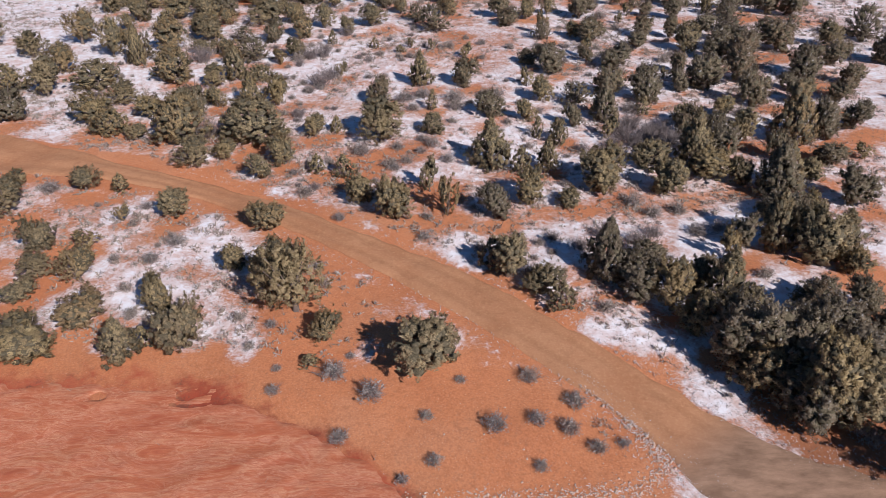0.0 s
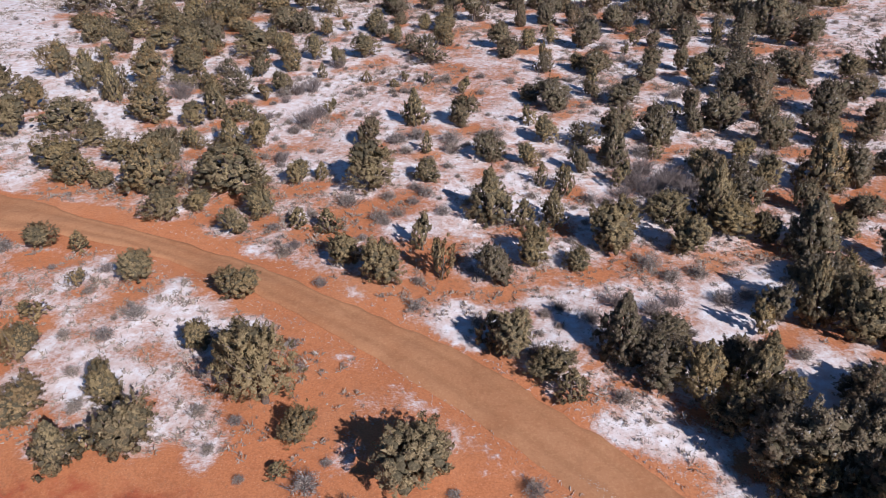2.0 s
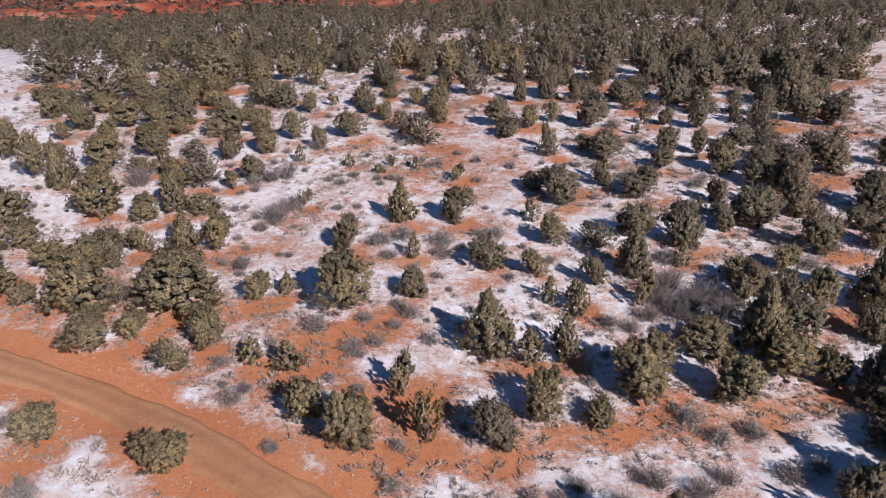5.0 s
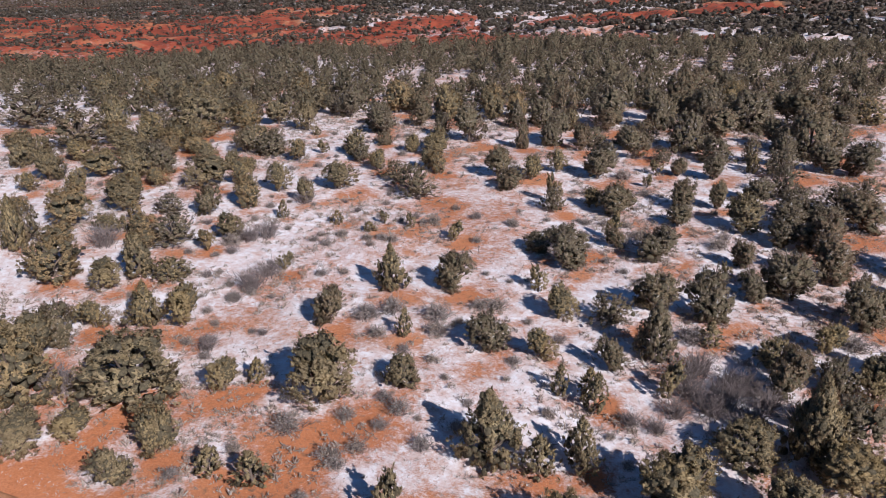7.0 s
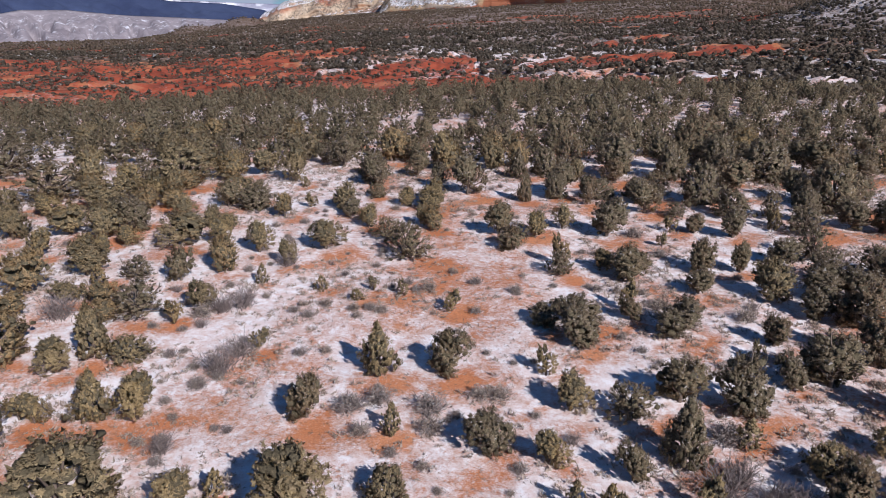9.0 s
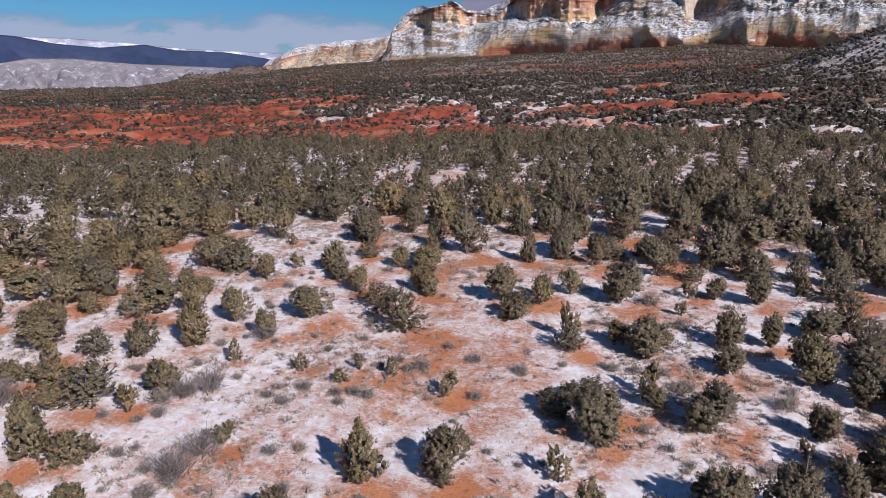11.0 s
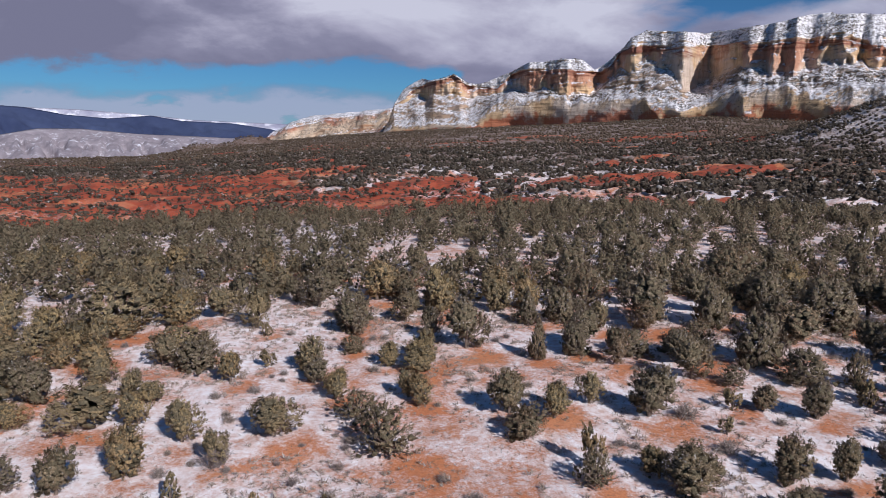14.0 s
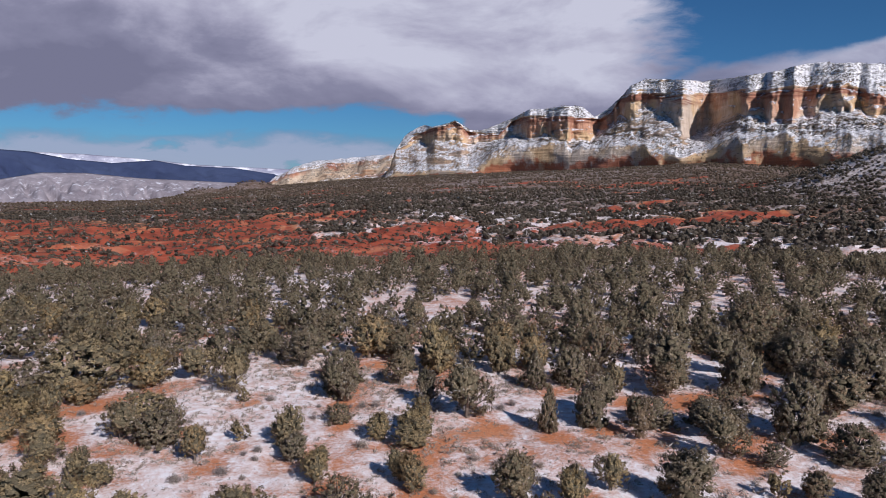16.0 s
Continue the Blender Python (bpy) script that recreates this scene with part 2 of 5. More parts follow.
def cliff_material(name, snow_from=0.58, redder=1.0):
    m, n, shader, place = material(name, 0.9)
    geo = n.add("ShaderNodeNewGeometry")
    pos = geo.outputs["Position"]
    tall = n.value("tall")
    streak = n.noise(n.scaled(pos, 0.045, 0.045, 0.006), 1.0, 7.0, 0.65)
    beds = n.noise(n.scaled(pos, 0.003, 0.003, 0.11), 1.0, 6.0, 0.65)
    wide = n.noise(pos, 0.008, 4.0, 0.55)
    pale = n.ramp(streak, (0.3, (0.34, 0.245, 0.175)), (0.5, (0.50, 0.39, 0.28)), (0.7, (0.57, 0.49, 0.40)))
    rust = n.ramp(streak, (0.3, (0.32, 0.16, 0.095)), (0.6, (0.50, 0.29, 0.165)), (0.75, (0.55, 0.38, 0.25)))
    c = n.mix(n.step(n.math("ADD", wide, n.math("MULTIPLY", beds, 0.5)), 0.70, 0.86), pale, rust)
    top = n.math("MULTIPLY", n.step(tall, 0.68, 0.74), n.step(tall, 0.90, 0.86))
    c = n.mix(n.math("MULTIPLY", top, n.step(wide, 0.35, 0.6)), c, n.ramp(streak, (0.35, (0.24, 0.085, 0.055)), (0.65, (0.45, 0.19, 0.11))))
    foot = n.math("MULTIPLY", n.step(tall, 0.27, 0.12), n.step(n.math("ADD", wide, n.math("MULTIPLY", beds, 0.3)), 0.50, 0.66))
    c = n.mix(n.math("MULTIPLY", foot, redder), c, (0.40, 0.10, 0.05))
    c = n.mix(n.math("MULTIPLY", n.step(beds, 0.55, 0.7), 0.2), c, (0.34, 0.21, 0.14))
    flat = n.add("ShaderNodeSeparateXYZ", {0: geo.outputs["Normal"]}).outputs[2]
    patch = n.math("MULTIPLY", n.math("SUBTRACT", n.noise(pos, 0.07, 9.0, 0.78), 0.5), 2.0)
    snow = n.step(n.math("ADD", n.math("ADD", flat, patch), n.math("ADD", n.math("MULTIPLY", tall, 0.12), n.math("MULTIPLY", n.step(tall, 0.86, 0.92), 0.22))), snow_from, snow_from + 0.16)
    c = n.mix(n.math("MULTIPLY", snow, 0.9), c, (0.80, 0.79, 0.82))
    bush = n.math("MULTIPLY", n.step(n.noise(pos, 0.12, 7.0, 0.78), 0.47, 0.56), n.step(flat, 0.3, 0.55))
    bush = n.math("MAXIMUM", bush, n.math("MULTIPLY", n.step(n.noise(pos, 0.10, 7.0, 0.78), 0.40, 0.5), n.step(tall, 0.26, 0.14)))
    c = n.mix(n.math("MULTIPLY", bush, 0.8), c, (0.085, 0.078, 0.062))
    n.put(shader.inputs["Base Color"], c)
    bump(n, shader, n.math("ADD", streak, beds), 0.8, 5.0)
    return m


def great_cliff_material():
    m, n, shader, place = material("banded_cliff", 0.9)
    geo = n.add("ShaderNodeNewGeometry")
    pos = geo.outputs["Position"]
    zone = n.value("zone")
    within = lambda lo, hi, soft=0.12: n.math("MULTIPLY", n.step(zone, lo - soft, lo + soft), n.step(zone, hi + soft, hi - soft))
    streak = n.noise(n.scaled(pos, 0.06, 0.06, 0.008), 1.0, 8.0, 0.7)
    beds = n.noise(n.scaled(pos, 0.003, 0.003, 0.13), 1.0, 7.0, 0.7)
    wide = n.noise(pos, 0.009, 4.0, 0.55)
    cream = n.ramp(streak, (0.3, (0.42, 0.31, 0.23)), (0.5, (0.60, 0.48, 0.38)), (0.7, (0.70, 0.60, 0.51)))
    gold = n.ramp(streak, (0.3, (0.46, 0.29, 0.155)), (0.55, (0.64, 0.44, 0.25)), (0.72, (0.70, 0.54, 0.36)))
    rust = n.ramp(streak, (0.3, (0.32, 0.14, 0.09)), (0.55, (0.52, 0.28, 0.175)), (0.75, (0.64, 0.45, 0.33)))
    c = n.mix(n.step(wide, 0.42, 0.58), cream, gold)
    high = n.math("MULTIPLY", within(2.0, 3.05), n.step(n.math("ADD", n.noise(pos, 0.006, 4.0, 0.6), n.math("MULTIPLY", n.math("SUBTRACT", zone, 2.5), 0.16)), 0.44, 0.58))
    c = n.mix(high, c, rust)
    c = n.mix(n.math("MULTIPLY", within(2.78, 3.06, 0.05), n.step(beds, 0.4, 0.55)), c, (0.25, 0.10, 0.065))
    c = n.mix(n.math("MULTIPLY", within(0.99, 2.0), 0.6), c, (0.37, 0.25, 0.18))
    foot = n.math("MULTIPLY", n.step(n.math("ADD", zone, n.math("MULTIPLY", n.math("SUBTRACT", n.noise(pos, 0.02, 5.0, 0.65), 0.5), 1.6)), 0.5, 0.3), n.step(zone, 0.8, 0.6))
    c = n.mix(n.math("MULTIPLY", foot, 0.85), c, (0.43, 0.125, 0.06))
    c = n.mix(n.math("MULTIPLY", n.step(beds, 0.56, 0.66), 0.35), c, (0.30, 0.18, 0.12))
    flat = n.add("ShaderNodeSeparateXYZ", {0: geo.outputs["Normal"]}).outputs[2]
    patch = n.math("MULTIPLY", n.math("SUBTRACT", n.noise(pos, 0.075, 9.0, 0.8), 0.5), 2.4)
    more = n.math("ADD", n.math("MULTIPLY", within(0.95, 2.0, 0.08), -0.10), n.math("MULTIPLY", n.step(zone, 3.0, 3.15), 0.62))
    snow = n.step(n.math("ADD", n.math("ADD", flat, patch), more), 0.56, 0.70)
    c = n.mix(n.math("MULTIPLY", snow, 0.9), c, (0.80, 0.79, 0.82))
    bush = n.math("MULTIPLY", n.step(n.noise(pos, 0.14, 7.0, 0.78), 0.47, 0.55), n.step(flat, 0.3, 0.55))
    c = n.mix(n.math("MULTIPLY", bush, 0.75), c, (0.10, 0.088, 0.07))
    n.put(shader.inputs["Base Color"], c)
    bump(n, shader, n.math("ADD", streak, beds), 0.8, 5.0)
    return m


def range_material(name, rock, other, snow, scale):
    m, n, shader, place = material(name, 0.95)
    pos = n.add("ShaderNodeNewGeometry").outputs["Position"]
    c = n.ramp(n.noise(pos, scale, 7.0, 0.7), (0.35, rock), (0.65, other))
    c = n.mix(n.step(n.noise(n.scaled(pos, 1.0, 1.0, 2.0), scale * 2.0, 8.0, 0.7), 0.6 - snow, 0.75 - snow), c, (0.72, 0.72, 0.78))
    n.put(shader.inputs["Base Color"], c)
    return m


MAT_GROUND, MAT_ROAD, MAT_SLAB = ground_material(), road_material(), slab_material()
MAT_LEAF = leaf_material("juniper_leaf", (0.285, 0.224, 0.126), (0.38, 0.30, 0.172), (0.475, 0.382, 0.232), 0.0)
MAT_LEAF_FROST = leaf_material("frosted_leaf", (0.195, 0.156, 0.104), (0.27, 0.217, 0.148), (0.36, 0.297, 0.212), 0.05)
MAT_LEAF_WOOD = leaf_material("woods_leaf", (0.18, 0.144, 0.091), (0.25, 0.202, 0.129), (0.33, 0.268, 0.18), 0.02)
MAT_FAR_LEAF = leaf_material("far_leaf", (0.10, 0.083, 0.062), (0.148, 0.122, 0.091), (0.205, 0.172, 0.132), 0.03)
MAT_SAGE = leaf_material("sage_leaf", (0.28, 0.238, 0.21), (0.44, 0.385, 0.35), (0.60, 0.545, 0.51), 0.12)
MAT_BARK = plain_material("juniper_bark", (0.09, 0.065, 0.05), (0.22, 0.17, 0.14), 14.0)
MAT_TWIG = stem_material("grey_twig", (0.12, 0.09, 0.08), (0.32, 0.265, 0.25))
MAT_SLASH = stem_material("snowy_slash", (0.28, 0.21, 0.17), (0.72, 0.66, 0.64))
MAT_TUFT = stem_material("dry_tuft", (0.16, 0.115, 0.085), (0.36, 0.28, 0.22))
MAT_INNER = inner_material()
MAT_STONE = plain_material("pale_stone", (0.42, 0.27, 0.19), (0.62, 0.47, 0.38), 9.0)
MAT_CLIFF = great_cliff_material()
MAT_CLIFF_PALE = cliff_material("pale_cliff", 0.82)
# the far range's blue base colour holds its haze and cloud shade
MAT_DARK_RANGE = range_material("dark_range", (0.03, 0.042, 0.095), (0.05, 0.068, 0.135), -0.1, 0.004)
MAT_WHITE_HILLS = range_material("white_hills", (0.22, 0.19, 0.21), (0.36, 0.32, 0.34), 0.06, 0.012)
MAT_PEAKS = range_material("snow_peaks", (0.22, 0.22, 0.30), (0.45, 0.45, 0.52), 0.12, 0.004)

# ---- numbers for the land ----
def lattice(ix, iy, seed):
    h = (ix * 374761393 + iy * 668265263 + seed * 144269504) & 0xFFFFFFFF
    h = ((h ^ (h >> 13)) * 1274126177) & 0xFFFFFFFF
    return ((h ^ (h >> 16)) & 0xFFFFFF) / float(0xFFFFFF)


def value_noise(x, y, seed=0):
    ix, iy = np.floor(x).astype(np.int64), np.floor(y).astype(np.int64)
    u, v = x - ix, y - iy
    u, v = u * u * (3 - 2 * u), v * v * (3 - 2 * v)
    a = lattice(ix, iy, seed) * (1 - u) + lattice(ix + 1, iy, seed) * u
    b = lattice(ix, iy + 1, seed) * (1 - u) + lattice(ix + 1, iy + 1, seed) * u
    return a * (1 - v) + b * v


def fbm(x, y, seed=0, octaves=4):
    total, amp, norm = 0.0, 1.0, 0.0
    for k in range(octaves):
        total, norm = total + amp * value_noise(x * 2**k, y * 2**k, seed + 17 * k), norm + amp
        amp *= 0.5
    return total / norm


def smooth(v, a, b):
    s = np.clip((v - a) / (b - a), 0, 1)
    return s * s * (3 - 2 * s)


# the bench that the camera flies over, by y
BENCH_Y = [-400, -60, 0, 20, 32, 45, 60, 80, 100, 130, 160]
BENCH_Z = [-8, -6, -2.6, -1.0, 0.2, 1.0, 2.2, 3.3, 4.1, 4.6, 4.4]
# the valley and the slope under the cliffs, by distance and bearing
VALE_R = np.log([100, 160, 230, 300, 400, 700, 1100, 1600, 2200, 3200, 5200])
VALE_A = np.array([-0.6, -0.4, -0.27, -0.14, 0.0, 0.17, 0.35, 0.46, 0.6])
VALE_Z = np.array([[4, 2, -2, -3, -3, -6, -12, -24, -38, -60, -90],
                   [4, 2.5, -2, -3, -2, -2, -8, -18, -32, -55, -88],
                   [4, 3, -1, -2, 0, 3, 6, 9, 2, -25, -70],
                   [4.2, 4, 0.5, 0, 2, 8, 18, 25, 31, 25, 10],
                   [4.3, 4.2, 2, 1, 4, 11, 23, 38, 50, 50, 45],
                   [4.3, 4.5, 3, 2.5, 5, 14, 31, 52, 66, 70, 65],
                   [4.3, 4.8, 4, 4, 7, 18, 42, 70, 82, 86, 85],
                   [4.3, 4.9, 5, 5, 8, 18, 36, 60, 72, 80, 80],
                   [4.3, 5, 6, 7, 11, 22, 38, 62, 78, 95, 100]])


def bearing(x, y):
    return np.hypot(x - 2, y - 48), np.arctan2(x - 2, y - 48)


def lie(x, y):
    """Height of the land without its small relief."""
    near = np.interp(y, BENCH_Y, BENCH_Z) - 0.003 * x
    r, a = bearing(x, y)
    a, lr = np.clip(a, -0.6, 0.6), np.log(np.maximum(r, 100))
    rows = np.stack([np.interp(lr, VALE_R, z) for z in VALE_Z])
    k = np.clip(np.searchsorted(VALE_A, a) - 1, 0, len(VALE_A) - 2)
    f = (a - VALE_A[k]) / (VALE_A[k + 1] - VALE_A[k])
    far = np.take_along_axis(rows, k[None], 0)[0] * (1 - f) + np.take_along_axis(rows, (k + 1)[None], 0)[0] * f
    b = smooth(r, 80, 170) * np.clip((y - 48) / np.maximum(r, 1) * 2, 0, 1)
    return near * (1 - b) + far * b


def height(x, y):
    x, y = np.atleast_1d(np.asarray(x, float)), np.atleast_1d(np.asarray(y, float))
    r, _ = bearing(x, y)
    small = (fbm(x / 7, y / 7, 5, 3) - 0.5) * 0.45 + (fbm(x / 1.7, y / 1.7, 9, 2) - 0.5) * 0.12
    big = (fbm(x / 60, y / 60, 3, 4) - 0.5) * np.clip((r - 150) / 60, 0, 6)
    hill = 42 * np.exp(-(((x - 405) / 88) ** 2 + ((y - 640) / 110) ** 2))
    for kx, ky, kz, kr in ((-480, 1480, 13, 40), (-385, 1500, 16, 45)):
        hill = hill + kz * np.exp(-(((x - kx) / kr) ** 2 + ((y - ky) / kr) ** 2) ** 1.5)
    rocky = smooth(r, 185, 225) * (1 - smooth(r, 600, 900)) * smooth(y, 150, 200)
    hill = hill + rocky * ((np.abs(fbm(x / 26, y / 15, 41, 4) - 0.5) * -13) + (fbm(x / 9, y / 7, 43, 3) - 0.5) * 4.0)
    return lie(x, y) + hill + small * np.clip(1.6 - r / 400, 0.3, 1) + big


def on_ground(x, y):
    return float(height(x, y)[0])


ROAD = np.array([(-120, 92), (-75, 72), (-50, 59), (-40, 54.3), (-34.5, 52.0), (-29.6, 51.1), (-24.8, 49.7), (-20, 47.9), (-15.4, 45.9), (-11.7, 43.7), (-8.4, 41.5), (-4.8, 38.9),
                 (-1.4, 36.5), (1.5, 34.0), (4.1, 31.5), (6.5, 29.1), (8.7, 26.8), (10.6, 24.8), (12.2, 22.4), (15, 19.8), (20, 18.2), (30, 17.2), (60, 15), (110, 10)])
ROAD_HALF = [(-40, 3.2), (-34.5, 3.2), (-29.6, 2.2), (-24.8, 1.25), (-20, 0.95), (-15.4, 1.0), (-11.7, 1.3), (-8.4, 1.1), (-4.8, 1.25), (-1.4, 1.5), (1.5, 1.6), (6.5, 1.6), (8.7, 1.6), (10.6, 1.75), (12.2, 2.4), (15, 3.0), (30, 3.0)]


def along(points, gap):
    seg = np.hypot(*np.diff(points, axis=0).T)
    s = np.r_[0, np.cumsum(seg)]
    t = np.arange(0, s[-1], gap)
    p = np.stack([np.interp(t, s, points[:, 0]), np.interp(t, s, points[:, 1])], 1)
    for _ in range(6):
        p[1:-1] = (p[:-2] + 2 * p[1:-1] + p[2:]) / 4
    return p


ROAD_LINE = along(ROAD, 1.0)


def from_road(x, y):
    d = np.full(np.shape(x), 1e9)
    for px, py in ROAD_LINE:
        d = np.minimum(d, (x - px) ** 2 + (y - py) ** 2)
    return np.sqrt(d)


def redness(x, y):
    """Where the flats beyond the bench are bare red rock and sand."""
    r, a = bearing(x, y)
    end = np.interp(a, [-0.55, -0.36, -0.26, -0.16, -0.05, 0.03, 0.07, 0.17, 0.32, 0.44, 0.55], [520, 500, 430, 315, 400, 410, 300, 285, 262, 270, 235])
    start = np.interp(a, [-0.6, -0.3, 0.0, 0.3, 0.5], [195, 190, 172, 205, 232])
    wob = (fbm(x / 34, y / 34, 31, 5) - 0.5)
    core = smooth(r + wob * 30, start - 10, start + 10) * (1 - smooth(r + wob * 130, end - 14, end + 14))
    core = core * (1 - smooth(a + wob * 0.2, 0.34, 0.5))
    spots = smooth(fbm(x / 55, y / 34, 77, 5) + 0.06 * smooth(-a, 0.05, 0.25), 0.60, 0.66) * smooth(r, 260, 330) * (1 - smooth(r, 800, 1300)) * (1 - smooth(a, 0.4, 0.5))
    worn = smooth(fbm(x / 40, y / 26, 79, 5), 0.40, 0.56)
    core = core * np.maximum(worn, 1 - 0.55 * smooth(np.abs(a + 0.03), 0.09, 0.22))
    return np.maximum(core, spots)


def mesh_of(name, verts, faces, materials, smooth_faces=False, indices=None, normals=None):
    me = bpy.data.meshes.new(name)
    if isinstance(faces, list):
        me.from_pydata(np.asarray(verts, float).tolist(), [], faces)
    else:
        faces = np.asarray(faces, np.int32)
        count, sides = faces.shape
        me.vertices.add(len(verts))
        me.vertices.foreach_set("co", np.asarray(verts, np.float32).ravel())
        me.loops.add(count * sides)
        me.loops.foreach_set("vertex_index", faces.ravel())
        me.polygons.add(count)
        me.polygons.foreach_set("loop_start", np.arange(count, dtype=np.int32) * sides)
        me.update(calc_edges=True)
    for m in materials if isinstance(materials, (list, tuple)) else [materials]:
        me.materials.append(m)
    if indices is not None:
        me.polygons.foreach_set("material_index", np.asarray(indices, np.int32))
    if smooth_faces:
        me.polygons.foreach_set("use_smooth", np.ones(len(me.polygons), bool))
    me.update()
    if normals is not None:
        me.polygons.foreach_set("use_smooth", np.ones(len(me.polygons), bool))
        me.normals_split_custom_set_from_vertices(np.asarray(normals, float).tolist())
    return me


def give(me, name, values):
    me.attributes.new(name, "FLOAT", "POINT").data.foreach_set("value", np.asarray(values, np.float32).ravel())


def sheet(rows, cols):
    i = np.arange((rows - 1) * (cols - 1))
    a = i // (cols - 1) * cols + i % (cols - 1)
    return np.stack([a, a + 1, a + cols + 1, a + cols], 1)


def stretched(low, high, gap, far_low, far_high, grow=1.13):
    mid = list(np.arange(low, high + gap / 2, gap))
    for sign, end, limit in ((1, mid, far_high), (-1, mid, far_low)):
        step, v = gap, (mid[-1] if sign > 0 else mid[0])
        while (v < limit) if sign > 0 else (v > limit):
            step *= grow
            v += sign * step
            mid.append(v) if sign > 0 else mid.insert(0, v)
    return np.array(mid)


# ---- where the trees stand: x, y, width, height ----
TREES = []
TREES += [(17.3, 25.3, 3.9, 4.9), (19.6, 26.7, 4.2, 4.4), (16.8, 27.3, 4.0, 4.4), (-1.0, 28.1, 3.7, 3.5), (-6.7, 28.4, 1.0, 0.7), (15.1, 28.6, 4.2, 4.6),
          (21.8, 28.8, 2.4, 3.3), (-21.0, 28.8, 3.7, 2.4), (-16.4, 28.9, 1.9, 2.6), (18.9, 28.9, 4.2, 4.0), (-13.6, 29.7, 2.5, 3.2), (-15.6, 29.8, 1.3, 1.3),
          (-6.1, 30.2, 1.8, 1.8), (19.8, 31.1, 2.7, 2.7), (16.1, 31.7, 2.0, 2.4), (-19.7, 31.9, 2.8, 1.8), (22.9, 32.4, 2.2, 2.2), (-8.1, 32.6, 3.5, 4.4),
          (6.4, 32.7, 1.6, 2.0), (-15.6, 32.7, 2.0, 2.5), (20.5, 32.8, 2.5, 2.0), (12.6, 32.8, 2.6, 3.1), (15.3, 33.0, 2.4, 4.1), (-24.0, 34.0, 1.9, 1.4)]
TREES += [(11.0, 34.1, 3.0, 3.0), (5.7, 34.1, 2.3, 1.8), (14.5, 34.6, 2.1, 2.5), (-9.7, 34.6, 2.7, 3.1), (3.8, 35.7, 2.7, 3.1), (9.5, 35.8, 2.6, 4.1),
          (-21.3, 35.8, 2.2, 2.2), (24.1, 36.0, 1.9, 1.9), (-23.9, 36.2, 2.3, 1.5), (-12.4, 36.7, 1.8, 2.0), (2.9, 36.9, 1.7, 2.2), (22.5, 37.1, 3.5, 3.9),
          (12.6, 37.3, 2.1, 1.6), (17.4, 37.8, 1.5, 2.4), (24.2, 37.9, 2.4, 3.3), (20.7, 38.7, 2.3, 4.2), (-25.0, 38.8, 2.0, 2.5), (18.7, 39.1, 1.9, 2.4),
          (-22.3, 39.2, 1.6, 1.3), (22.7, 40.3, 2.4, 2.9), (-11.3, 41.5, 2.8, 1.9), (24.2, 42.2, 2.2, 2.2), (-21.2, 42.3, 1.0, 1.3), (22.2, 42.6, 2.9, 1.9)]
TREES += [(3.5, 42.8, 2.3, 2.7), (-3.2, 42.9, 2.8, 3.3), (0.3, 43.0, 1.7, 3.1), (-18.1, 43.2, 2.4, 2.2), (-29.3, 43.4, 3.1, 2.6), (28.1, 44.2, 2.7, 3.2),
          (8.6, 44.3, 1.8, 1.5), (6.2, 44.8, 2.4, 2.9), (-5.7, 44.9, 2.4, 2.4), (23.1, 45.1, 3.0, 4.4), (15.7, 46.0, 2.9, 2.9), (11.1, 46.3, 3.7, 3.7),
          (-0.9, 46.3, 1.4, 2.8), (24.1, 46.5, 2.7, 3.7), (-25.4, 46.5, 2.3, 1.8), (-22.9, 46.5, 1.5, 1.5), (21.5, 47.2, 2.2, 2.2), (-30.8, 47.6, 1.7, 1.1),
          (26.9, 48.1, 2.0, 2.0), (19.4, 48.2, 3.5, 2.5), (-7.2, 48.7, 1.7, 1.9), (-13.5, 48.7, 1.9, 2.1), (7.9, 49.1, 1.3, 2.3), (5.8, 49.4, 1.7, 2.2)]
TREES += [(-9.4, 49.4, 1.6, 1.5), (15.7, 50.1, 2.7, 2.2), (18.9, 50.1, 2.7, 4.8), (7.9, 50.2, 1.6, 2.5), (3.7, 50.3, 3.0, 4.0), (-18.9, 50.8, 3.0, 2.2),
          (21.1, 51.0, 2.8, 3.3), (-12.1, 51.0, 2.1, 2.6), (-16.8, 51.8, 2.4, 1.6), (9.3, 53.9, 1.5, 2.3), (28.0, 54.1, 3.6, 5.1), (24.1, 54.5, 2.5, 2.8),
          (-4.9, 54.5, 4.3, 3.9), (-21.1, 54.9, 3.9, 3.9), (30.8, 54.9, 3.2, 3.8), (22.3, 55.0, 2.0, 2.5), (13.5, 55.0, 1.6, 2.4), (9.3, 55.0, 1.4, 1.9),
          (19.7, 55.2, 2.5, 3.0), (-24.9, 55.2, 2.0, 1.5), (7.7, 55.3, 1.2, 2.0), (-15.4, 55.6, 5.2, 3.4), (-10.4, 55.6, 2.1, 2.1), (-0.8, 56.1, 1.8, 1.8)]
